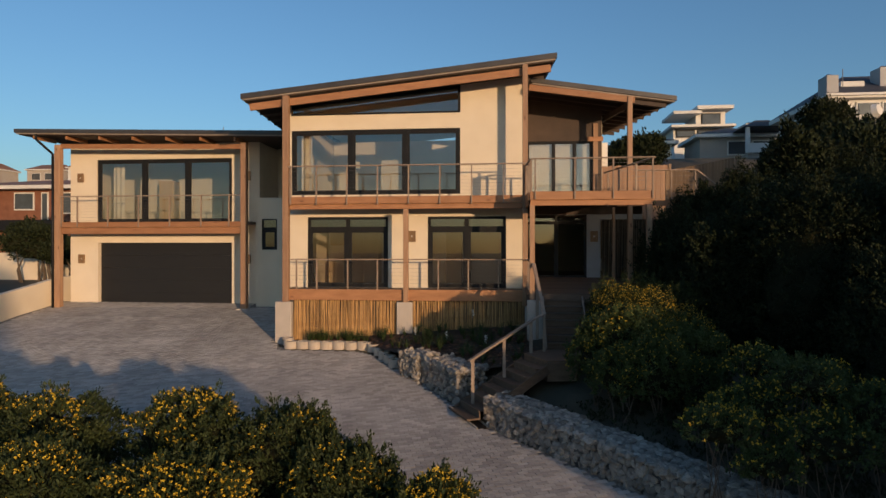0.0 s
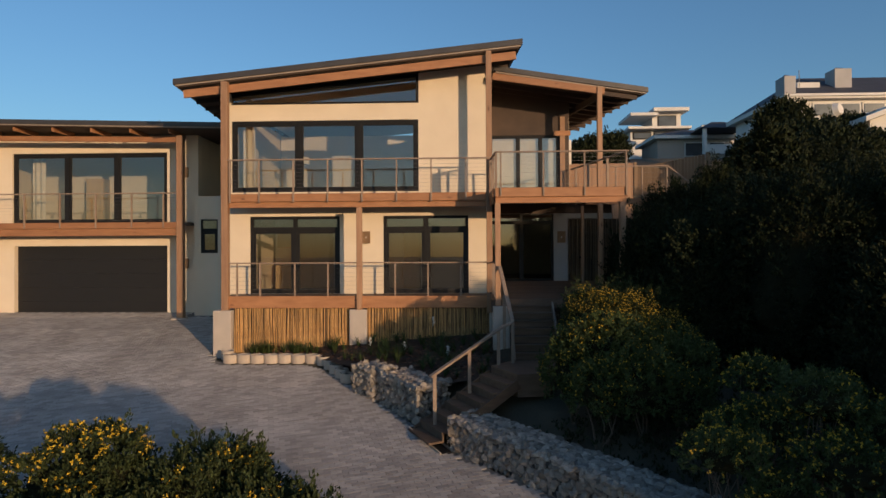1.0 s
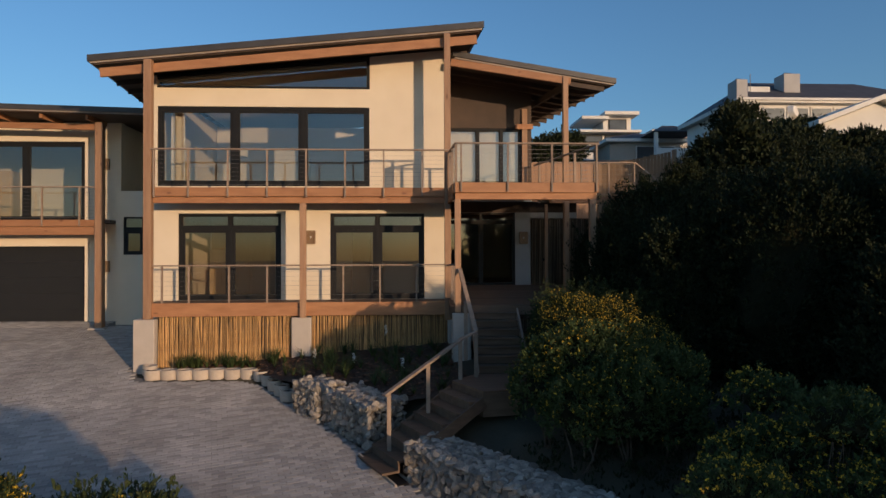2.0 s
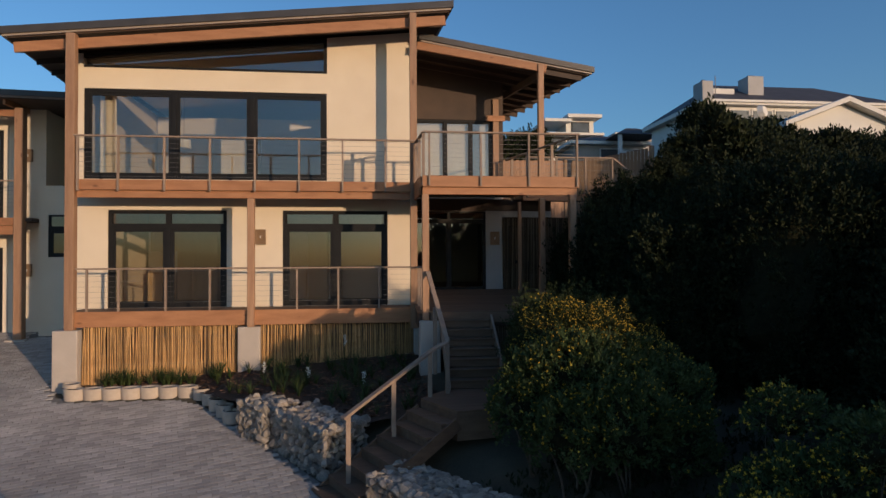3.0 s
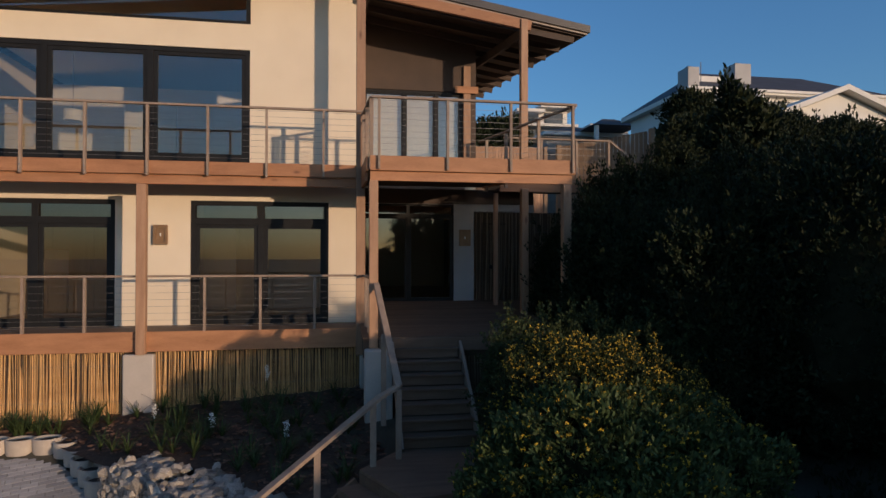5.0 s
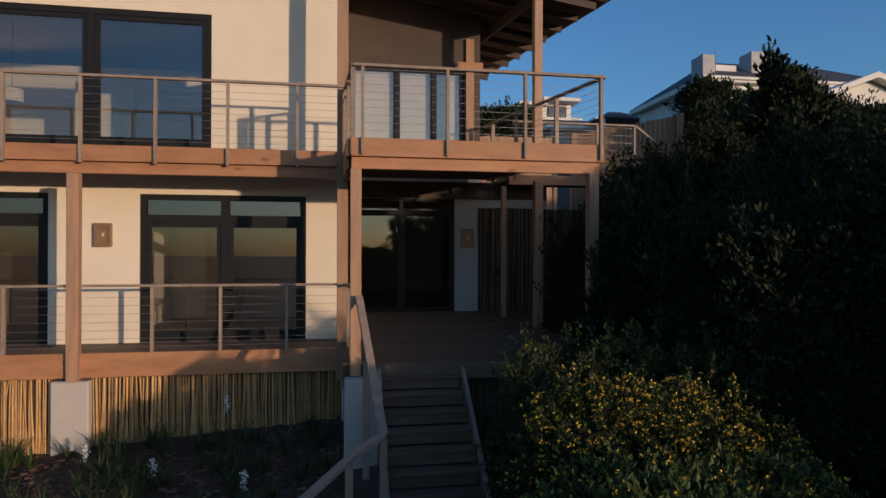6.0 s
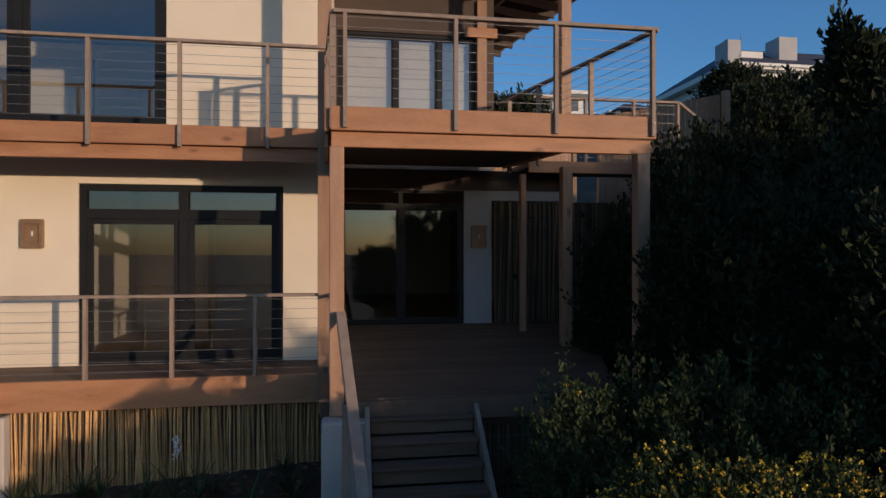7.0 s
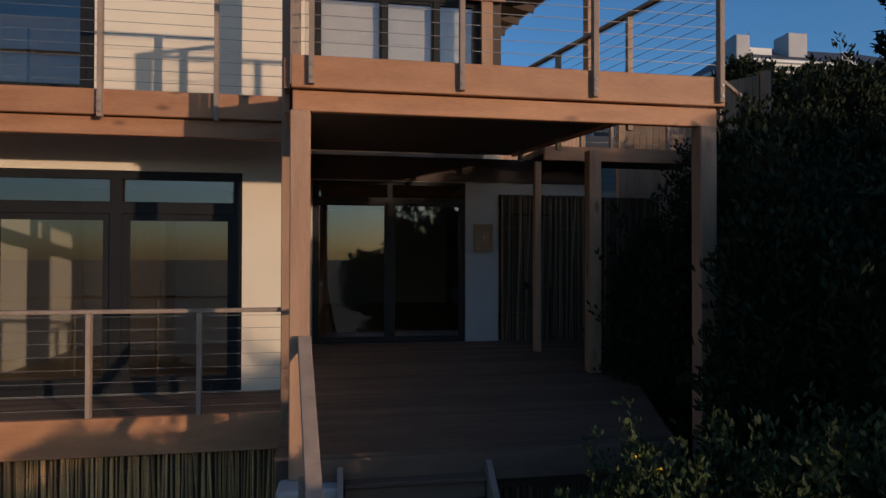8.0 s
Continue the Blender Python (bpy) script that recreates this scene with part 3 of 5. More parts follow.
# added slab, out of view, that stops light leaking into the hall
tagged(one("roof_terrace", CONCRETE, None, boxes, -1.04, 0.32, 19.92, 27.0, 3.42, 3.62), "unseen flat slab added to keep sky light out of the entrance hall", "roof", kind="structure")
tagged(one("floor_study", FLOORING, None, boxes, -3.79, -1.31, 19.654, 26.9, 3.5, 3.9), "floor of the room behind the balcony", "floor", kind="structure")
one("corner_board", TIMBER_V, tagged(new("trim_balcony"), "brown timber corner board beside the balcony doors", "trim", kind="structure"), boxes, -1.40, -1.24, 19.33, 19.396, 3.9, 6.6)
tagged(one("timber_lintel", TIMBER, None, boxes, -1.62, -1.06, 19.30, 19.326, 5.96, 6.12), "pine lintel over the balcony doors", "lintel", kind="structure")

# ---------------------------------------------------------------- garage wing
GY = 21.9
GD = (-21.92, -15.94, -0.26, 2.41)
GW = (-22.0, -15.94, 3.27, 5.97)
wall("wall_garage", -23.22, -14.75, GY, GY + 0.3, -0.9, 6.62, [GD, GW], RENDER, "cream plastered garage wall with window above")
side_wall("wall_garage_west", -23.22, 22.204, 27.0, -0.9, 6.6, "plastered side wall of the garage")
side_wall("wall_garage_east", -15.0, 22.204, 27.0, -0.9, 6.6, "plastered wall between garage and link")
tagged(one("floor_garage_room", FLOORING, None, boxes, -22.96, -15.01, 22.204, 26.99, 2.9, 3.3), "floor of the room above the garage", "floor", kind="structure")
tagged(one("floor_garage", CONCRETE, None, boxes, -22.96, -15.01, 22.204, 26.99, -0.9, -0.12), "concrete floor inside the garage", "floor", kind="structure")
tagged(one("wall_garage_inner", INNER, None, boxes, -22.96, -15.01, 24.9, 25.05, 3.3, 6.5), "cream inner wall of the room above the garage", "wall", kind="structure")
window("window_6", GW, GY + 0.05, [-19.87, -17.93], "wide three-pane black sliding window over the garage")
gd = tagged(new("garage_door"), "wide charcoal sectional garage door, closed", "garage door")
for i in range(5):
    h = (GD[3] - GD[2]) / 5
    one("panel", GARAGE, gd, boxes, GD[0] + 0.01, GD[1] - 0.01, GY + 0.16, GY + 0.2, GD[2] + h * i + 0.0015, GD[2] + h * (i + 1) - 0.0015)
trimg = tagged(new("trim_garage"), "pale plaster band framing the garage door and window", "trim", kind="structure")
for (a, b, c, d_) in (GD, GW):
    bm = bmesh.new()
    boxes(bm, a - 0.13, a, GY - 0.03, GY - 0.002, c, d_ + 0.13)
    boxes(bm, b, b + 0.13, GY - 0.03, GY - 0.002, c, d_ + 0.13)
    boxes(bm, a, b, GY - 0.03, GY - 0.002, d_, d_ + 0.13)
    part("band", bm, RENDER, trimg)
deck("garage_balcony", [(-23.15, 21.12), (-14.75, 21.12), (-14.75, 21.895), (-23.15, 21.895)], 3.26,
     [((-23.02, 21.06, 3.15), (-15.18, 21.06, 3.15), 0.05, 0.22), ((-23.02, 21.12, 2.90), (-15.18, 21.12, 2.90), 0.08, 0.26)], "narrow timber balcony above the garage door")
post(-23.15, 21.1, -0.62, 6.5, 0.24, "square pine post on a concrete footing by the garage")
post(-15.06, 21.1, -0.3, 6.45, 0.24, "square pine post on a concrete footing at the garage corner")
for x, z in ((-23.15, -0.55), (-15.06, -0.27)):
    tagged(one("post_footing", PLINTH, None, boxes, x - 0.27, x + 0.27, 20.83, 21.37, z - 0.35, z, bevel=0.015), "low plastered footing under a garage post", "footing", "post footings")
# link between garage and house
wall("wall_link", -14.74, -12.31, 21.5, 21.7, -0.9, 4.25, [(-14.49, -13.84, 2.11, 3.38)], RENDER, "plastered link wall in shade with a small window")
window("window_7", (-14.49, -13.84, 2.11, 3.38), 21.52, [], "small black two-part window in the link wall", 2.9, fw=0.05)
tagged(one("wall_link_upper", RENDER, None, boxes, -14.74, -12.31, 24.0, 24.2, 3.6, 6.7), "cream wall set back above the link", "wall", kind="structure")
tagged(one("roof_link", CONCRETE, None, boxes, -14.74, -12.31, 21.71, 23.99, 3.5, 3.7), "flat concrete roof of the link", "roof", kind="structure")

# down pipe
dp = tagged(new("down_pipe"), "black rainwater pipe bent from the gutter to the post", "pipe")
bm = bmesh.new()
for a, b in (((-23.7, 20.5, 6.95), (-23.7, 20.5, 6.65)), ((-23.7, 20.5, 6.65), (-23.31, 20.95, 6.1)), ((-23.31, 20.95, 6.1), (-23.31, 20.95, -0.5))):
    rod(bm, a, b, 0.05, 10)
part("pipe", bm, ALU, dp, smooth=True)


# wall lamps
def wall_lamp(x, y, z):
    l = thing("wall_lamp", "square bronze box wall lamp with a recessed centre", "lamp", "wall lamps", at=(x, y, z))
    one("backplate", BRASS, l, boxes, -0.13, 0.13, -0.05, -0.002, -0.19, 0.19, bevel=0.01)
    bm = bmesh.new()
    for q in ((-0.13, -0.09, -0.19, 0.19), (0.09, 0.13, -0.19, 0.19), (-0.09, 0.09, 0.13, 0.19), (-0.09, 0.09, -0.19, -0.13)):
        boxes(bm, q[0], q[1], -0.085, -0.05, q[2], q[3])
    part("surround", bm, BRASS, l)
    one("bulb", PAINT, l, rod, (0, -0.062, -0.03), (0, -0.062, 0.03), 0.012, 8)
    return l


for p in ((-7.70, 18.0, 2.57), (-22.72, GY, 5.2), (-22.68, GY, 1.72), (-15.25, GY, 5.2), (-15.25, GY, 1.72), (-1.38, EY, 2.58)):
    wall_lamp(*p)

# ---------------------------------------------------------------- stairs
stairs = tagged(new("timber_stairs"), "grey weathered timber stairs in two flights up to the deck", "stairs")
SX0, SX1, LAND = -3.36, -2.28, -0.60
for i in range(7):
    y, z = 13.95 + 0.237 * i, LAND + 0.175 * (i + 1)
    for k in (0, 1):
        one("tread", DECK, stairs, boxes, SX0, SX1, y + 0.125 * k, y + 0.125 * k + 0.118, z - 0.035, z, bevel=0.005)
    one("riser", DECK, stairs, boxes, SX0 + 0.01, SX1 - 0.01, y + 0.035, y + 0.055, z - 0.165, z - 0.037)
for x in (SX0 - 0.03, SX1 + 0.03):
    one("stringer", GREYWOOD, stairs, bar, (x, 13.85, LAND - 0.02), (x, 15.50, DECK_Z - 0.15), 0.045, 0.22)
LDIR, LN = Vector((-0.898, -0.44)), Vector((0.44, -0.898))
P0 = Vector((-4.00, 13.25))
landing = [(-3.42, 13.98), (-2.26, 13.98), (-2.75, 12.3), tuple(P0 + LN * 1.2), tuple(P0)]
one("landing_board", DECK, stairs, prism, landing, LAND - 0.04, LAND, label="angled grey timber landing")
one("landing_skirt", DECK, stairs, prism, landing, LAND - 0.5, LAND - 0.045)
for i in range(7):
    z = LAND - 0.175 * (i + 1)
    a = P0 + LDIR * (0.30 * i - 0.02)
    b = P0 + LDIR * (0.30 * (i + 1) + 0.02)
    one("tread", DECK, stairs, prism, [tuple(a), tuple(b), tuple(b + LN * 1.2), tuple(a + LN * 1.2)], z - 0.04, z)
    one("riser", DECK, stairs, prism, [tuple(a + LDIR * 0.0), tuple(a + LDIR * 0.025), tuple(a + LDIR * 0.025 + LN * 1.2), tuple(a + LN * 1.2)], z + 0.002, z + 0.133)
for off, run in ((-0.03, 2.15), (1.23, 1.3)):
    a, b = P0 + LN * off, P0 + LDIR * run + LN * off
    one("stringer", DECK, stairs, bar, (a.x, a.y, LAND - 0.20), (b.x, b.y, LAND - 0.20 - 0.5814 * run), 0.05, 0.22)

rail = tagged(new("stair_handrail"), "weathered timber handrail on square posts beside the stairs", "handrail")
for a, b in (((-3.66, 15.50, 1.70), (-3.46, 13.62, 0.38)), ((-3.46, 13.62, 0.38), (-3.74, 13.42, 0.28)), ((-3.74, 13.42, 0.28), (-5.37, 11.92, -0.60))):
    one("rail", GREYWOOD, rail, bar, a, b, 0.10, 0.05, bevel=0.006)
for x, y, z0, z1 in ((-3.60, 14.55, -0.4, 0.98), (-3.46, 13.60, -0.65, 0.34), (-3.82, 13.36, -0.75, 0.22), (-4.52, 12.70, -1.2, -0.17), (-5.28, 12.0, -1.75, -0.58)):
    one("newel", GREYWOOD, rail, boxes, x - 0.04, x + 0.04, y - 0.04, y + 0.04, z0, z1, bevel=0.005)


# ---------------------------------------------------------------- bamboo screens
def cane_mesh(i, m=None):
    bm = bmesh.new()
    r = 0.008 + 0.0024 * (i % 4)
    n = 3 + i % 2
    rings = []
    for k in range(n + 1):
        for dz, q in ((-0.006, 0.95), (0.0, 1.1), (0.006, 0.95)):
            z = min(1.0, max(0.0, k / n + dz))
            rings.append([bm.verts.new((0.004 * math.sin(k + i) + r * q * math.cos(t), r * q * math.sin(t), z)) for t in (2 * math.pi * j / 5 for j in range(5))])
    for p, q in zip(rings, rings[1:]):
        for j in range(5):
            bm.faces.new((p[j], p[(j + 1) % 5], q[(j + 1) % 5], q[j]))
    bm.faces.new(rings[-1])
    me = bpy.data.meshes.new("cane")
    bm.to_mesh(me)
    bm.free()
    me.materials.append(m or BAMBOO)
    me.shade_smooth()
    return me


CANES = [cane_mesh(i) for i in range(7)]
SHADE_CANES = [cane_mesh(i, BAMBOO_D) for i in range(5)]
rnd = random.Random(4)


def bamboo(name, x0, x1, y, zb, zt, label, pitch=0.0215, ragged=0.05, in_shade=False):
    s = tagged(new(name), label, "screen", "bamboo screens")
    fb = zb if callable(zb) else (lambda x: zb)
    # dark sheet added behind the canes so that their gaps look shaded
    bm = bmesh.new()
    prism(bm, [(x0, y + 0.03), (x1, y + 0.03), (x1, y + 0.04), (x0, y + 0.04)], lambda x, yy: fb(x), zt - 0.02)
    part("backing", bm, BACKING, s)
    x = x0 + 0.015
    while x < x1 - 0.01:
        z0, z1 = fb(x) - 0.03, zt + rnd.uniform(-ragged, 0.0)
        lean = rnd.gauss(0, 1.5)
        m = pose(x, y + rnd.uniform(-0.012, 0.012), z0, 0, lean, rnd.uniform(0, 360)) @ Matrix.Diagonal((1, 1, z1 - z0, 1))
        piece("cane", rnd.choice(SHADE_CANES if in_shade else CANES), s, m)
        x += pitch * rnd.uniform(0.8, 1.25)
    for f in (0.3, 0.8):
        zz = fb((x0 + x1) / 2) + f * (zt - fb((x0 + x1) / 2))
        one("binding_wire", STEEL, s, rod, (x0, y - 0.024, zz), (x1, y - 0.024, zz), 0.0025, 4)
    return s


def bed_back(x):
    return float(np.interp(x, [-11.7, -7.5, -4.0, -3.3], [-1.0, -0.60, -0.32, -0.32]))


bamboo("bamboo_screen", -11.58, -8.06, 17.06, bed_back, 0.45, "golden bamboo cane screen under the verandah")
bamboo("bamboo_screen", -7.52, -3.88, 17.06, bed_back, 0.45, "partly shaded bamboo cane screen under the verandah")
# these two screens take canes coloured dark for the shade they stand in
bamboo("bamboo_screen", -2.2, -0.1, 15.66, -0.5, 0.52, "dark bamboo cane screen beside the stairs", pitch=0.033, in_shade=True)
bamboo("bamboo_screen", -1.12, 1.3, 19.28, 0.8, 3.2, "shaded bamboo cane screen with a gate by the entrance", pitch=0.033, in_shade=True)
gate = tagged(new("bamboo_gate"), "narrow bamboo-clad gate with a black latch", "gate")
bm = bmesh.new()
for q in ((-1.0, -0.985, 0.84, 2.9), (-0.42, -0.405, 0.84, 2.9), (-1.0, -0.405, 2.9, 2.915)):
    boxes(bm, q[0], q[1], 19.235, 19.25, q[2], q[3])
part("gate_frame", bm, ALU, gate)
one("latch", ALU, gate, boxes, -0.82, -0.74, 19.19, 19.245, 1.86, 1.95, bevel=0.008)


# ---------------------------------------------------------------- planting bed
def bed_edge(x):
    return float(np.interp(x, [-11.7, -9, -7.6, -7.0, -6.4, -6.0, -5.5, -5, -3.9, -3.45], [16.45, 16.4, 15.0, 15.0, 14.7, 14.45, 13.9, 13.4, 13.45, 14.0]))


def bed_z(x, y):
    ye = bed_edge(x)
    ze = float(np.interp(x, [-11.7, -9, -7.6, -6.8, -5.7, -5, -3.9], [-0.86, -0.93, -0.95, -0.84, -0.98, -1.05, -0.85]))
    t = min(1, max(0, (y - ye) / (17.05 - ye)))
    return ze + (bed_back(x) - ze) * t


vs, fs = [], []
NX, NY = 60, 30
for j in range(NY + 1):
    for i in range(NX + 1):
        x = -11.7 + 8.25 * i / NX
        ye = bed_edge(x) - 0.08
        y = ye + (17.12 - ye) * j / NY
        vs.append((x, y, bed_z(x, y) + 0.04 * noise.noise(Vector((x * 4, y * 4, 1))) + 0.02 * noise.noise(Vector((x * 14, y * 14, 3)))))
for j in range(NY):
    for i in range(NX):
        a = j * (NX + 1) + i
        fs.append((a, a + 1, a + NX + 2, a + NX + 1))
bed = soup("planting_bed", vs, fs, MULCH, smooth=True)
tagged(bed, "sloping planting bed of dark bark mulch", "bed", kind="structure")
chips_v, chips_f = [], []
for i in range(2600):
    x = rnd.uniform(-11.4, -3.6)
    y = rnd.uniform(13.4, 17.0)
    ye = bed_edge(x) + 0.1
    if y < ye:
        continue
    z, a, l, w = bed_z(x, y) + 0.025, rnd.uniform(0, 6.3), rnd.uniform(0.03, 0.07), rnd.uniform(0.01, 0.022)
    c, s_ = math.cos(a), math.sin(a)
    b = len(chips_v)
    chips_v += [(x + c * l - s_ * w, y + s_ * l + c * w, z + rnd.uniform(0, 0.03)), (x - c * l - s_ * w, y - s_ * l + c * w, z + rnd.uniform(0, 0.03)), (x - c * l + s_ * w, y - s_ * l - c * w, z), (x + c * l + s_ * w, y + s_ * l - c * w, z)]
    chips_f.append((b, b + 1, b + 2, b + 3))
CHIP = mat("bark_chip", (0.06, 0.03, 0.018), (0.20, 0.11, 0.065), 0.9, 10, 0.3, 40, spread=0.5, island=True)
tagged(soup("bark_chips", chips_v, chips_f, CHIP), "loose brown bark chips on the bed", "mulch", kind="stuff")


# concrete planter blocks along the edge of the bed
def planter_mesh():
    bm = bmesh.new()
    n, prof = 20, [(0.18, 0.20), (0.19, 0.25), (0.222, 0.25), (0.23, 0.235), (0.212, 0.0)]
    rings = [[bm.verts.new((r * math.cos(2 * math.pi * i / n), 0.8 * r * math.sin(2 * math.pi * i / n), z)) for i in range(n)] for r, z in prof]
    for a, b in zip(rings, rings[1:]):
        for i in range(n):
            bm.faces.new((a[i], a[(i + 1) % n], b[(i + 1) % n], b[i]))
    return bm


pl = thing("planter_block", "round concrete planter block filled with soil", "planter", "planter blocks along the bed")
part("block", planter_mesh(), CONCRETE, pl, smooth=True)
one("soil", MULCH, pl, rod, (0, 0, 0.05), (0, 0, 0.205), 0.145, 14)
spots = [(-11.42 + 0.40 * i, 16.36 + 0.01 * math.sin(i * 2)) for i in range(7)] + [(-8.68, 16.22), (-8.42, 15.95), (-8.2, 15.65), (-7.98, 15.36), (-7.78, 15.06), (-11.62, 16.66)]
for k, (x, y) in enumerate(spots):
    m = pose(x, y, drive_z(y) + (0.0 if k < 13 else 0.12), 0, 0, rnd.uniform(-8, 8) + (0 if k < 7 else -50))
    if k == 0:
        pl.matrix_basis = m
    else:
        copy_thing(pl, m)


# ---------------------------------------------------------------- stone baskets
def stone_mesh(i):
    r = random.Random(100 + i)
    bm = bmesh.new()
    for k in range(16):
        q = Vector((r.gauss(0, 1), r.gauss(0, 1), r.gauss(0, 1))).normalized() * r.uniform(0.85, 1.15)
        bm.verts.new((q.x, q.y, q.z * 0.8))
    h = bmesh.ops.convex_hull(bm, input=bm.verts)
    bmesh.ops.delete(bm, geom=[v for v in h["geom_interior"] if isinstance(v, bmesh.types.BMVert)], context="VERTS")
    bmesh.ops.recalc_face_normals(bm, faces=bm.faces)
    me = bpy.data.meshes.new("stone")
    bm.to_mesh(me)
    bm.free()
    me.materials.append(STONE)
    return me


STONES = [stone_mesh(i) for i in range(9)]


def gabion(name, o, d, length, depth, zb0, zt0, zb1, zt1, label, parts, size=0.094):
    """A wire basket: o its front corner, d its direction; bottom and top heights at either end."""
    g = tagged(new(name), label, "gabion", "stone baskets")
    o, d = Vector(o), Vector(d).normalized()
    n = Vector((-d.y, d.x))
    if n.x < 0:
        n = -n
    hb = lambda u: zb0 + (zb1 - zb0) * u / length
    ht = lambda u: zt0 + (zt1 - zt0) * u / length
    at = lambda u, w, z: Vector((*(o + d * u + n * w), z))
    # dark block added inside the basket as the shade between stones
    bm = bmesh.new()
    q = [at(u, w, 0) for u, w in ((0.1, 0.1), (length - 0.1, 0.1), (length - 0.1, depth - 0.1), (0.1, depth - 0.1))]
    prism(bm, [(p.x, p.y) for p in q], lambda x, y: hb((Vector((x, y)) - o).dot(d)) - 0.1, lambda x, y: ht((Vector((x, y)) - o).dot(d)) - 0.07)
    part("core", bm, GAP_SHADE, g)
    r = random.Random(len(name) + int(10 * length))
    sp = []
    s = size * 1.3
    def face(nu, nv, f):
        for i in range(nu):
            for j in range(nv):
                sp.append(f((i + 0.5 + r.uniform(-0.28, 0.28) + 0.5 * (j % 2) * 0.9) / nu, (j + 0.5 + r.uniform(-0.28, 0.28)) / nv))
    H = zt0 - zb0
    face(int(length / s), max(2, int(H / (s * 0.85))), lambda a, b: (at(min(a, 1.0) * length, 0.075, hb(min(a, 1) * length) + b * (ht(a * length) - hb(a * length))), 0))
    face(int(length / s), max(2, int(depth / (s * 0.9))), lambda a, b: (at(min(a, 1) * length, b * depth, ht(min(a, 1) * length) - 0.06), 1))
    face(max(2, int(depth / s)), max(2, int(H / (s * 0.85))), lambda a, b: (at(0.05, min(a, 1) * depth, hb(0) + b * H), 0))
    face(max(2, int(depth / s)), max(2, int(H / (s * 0.85))), lambda a, b: (at(length - 0.05, min(a, 1) * depth, hb(length) + b * (ht(length) - hb(length))), 0))
    left = []
    for k, (p, flat) in enumerate(sp):
        k2 = size * r.uniform(0.78, 1.3)
        m = Matrix.Translation(p) @ Euler((r.uniform(0, 6.3), r.uniform(0, 6.3), r.uniform(0, 6.3))).to_matrix().to_4x4() @ Matrix.Diagonal((k2 * r.uniform(0.9, 1.3), k2, k2 * r.uniform(0.75, 1.0), 1))
        if flat:
            m = Matrix.Translation(p) @ Euler((r.uniform(-0.35, 0.35), r.uniform(-0.35, 0.35), r.uniform(0, 6.3))).to_matrix().to_4x4() @ Matrix.Diagonal((k2 * r.uniform(0.95, 1.45), k2, k2 * 0.75, 1))
        if k < parts:
            piece("stone", r.choice(STONES), g, m)
        else:
            left.append((r.choice(STONES), m))
    if left:
        v, f = [], []
        for me, m in left:
            b = len(v)
            v += [tuple(m @ q_.co) for q_ in me.vertices]
            f += [tuple(b + i for i in p_.vertices) for p_ in me.polygons]
        tagged(soup("stone_fill", v, f, STONE_I, g), "grey rubble fill", kind="stuff")
    # wire mesh on the front
    bm = bmesh.new()
    u = 0.0
    while u <= length:
        rod(bm, at(u, -0.035, hb(u)), at(u, -0.035, ht(u) + 0.02), 0.0022, 4)
        u += 0.1
    for k in range(int(H / 0.1) + 1):
        f_ = k * 0.1 / H
        rod(bm, at(0, -0.035, hb(0) + f_ * (ht(0) - hb(0))), at(length, -0.035, hb(length) + f_ * (ht(length) - hb(length))), 0.0022, 4)
    part("wire_mesh", bm, STEEL, g)
    return g


gabion("gabion_basket", (-7.52, 14.42), (0.72, -0.69), 0.80, 0.8, -1.62, -0.76, -1.75, -0.80, "small wire basket of grey broken stone at the bed edge", 300)
gabion("gabion_basket", (-6.80, 13.85), (0.66, -0.75), 1.55, 1.05, -1.78, -0.88, -1.95, -0.98, "wire basket of grey and brown stone beside the stairs", 300)
gabion("gabion_basket", (-4.97, 11.32), (0.741, -0.671), 7.4, 1.0, -2.12, -1.30, -3.0, -2.1, "long wire-basket wall of grey broken stone along the driveway", 300)

drain = tagged(new("drain_channel"), "dark drain slot along the paving below the stairs", "drain")
bm = bmesh.new()
bar(bm, (-5.75, 12.45, drive_z(12.45) + 0.006), (-5.0, 11.2, drive_z(11.2) + 0.006), 0.22, 0.03)
part("slot", bm, ALU, drain)
bm = bmesh.new()
for dx in (-0.13, 0.13):
    bar(bm, (-5.75 + dx, 12.45 + 0.5 * dx, drive_z(12.45) + 0.012), (-5.0 + dx, 11.2 + 0.5 * dx, drive_z(11.2) + 0.012), 0.03, 0.05)
part("rim", bm, CONCRETE, drain)


# ---------------------------------------------------------------- plants
def leaf_cloud(rng, centres, outward, per, leaf, up=0.5, wide=0.42):
    """Leaves in whorls round the tips: centres and outward are arrays, leaf the length."""
    n = len(centres) * per
    c = np.repeat(centres, per, 0) + rng.normal(0, leaf * 0.42, (n, 3))
    d = np.repeat(outward, per, 0) * 0.7 + rng.normal(0, 0.62, (n, 3)) + np.array([0, 0, up])
    d /= np.linalg.norm(d, axis=1)[:, None]
    s = np.cross(d, rng.normal(0, 1, (n, 3)))
    s /= np.linalg.norm(s, axis=1)[:, None] + 1e-9
    l = leaf * rng.uniform(0.65, 1.25, n)[:, None]
    nn = np.cross(d, s)
    v = np.stack([c, c + d * l * 0.55 + s * l * wide * 0.5 + nn * l * 0.06, c + d * l, c + d * l * 0.55 - s * l * wide * 0.5 + nn * l * 0.06], 1).reshape(-1, 3)
    return v, np.arange(n * 4).reshape(-1, 4)


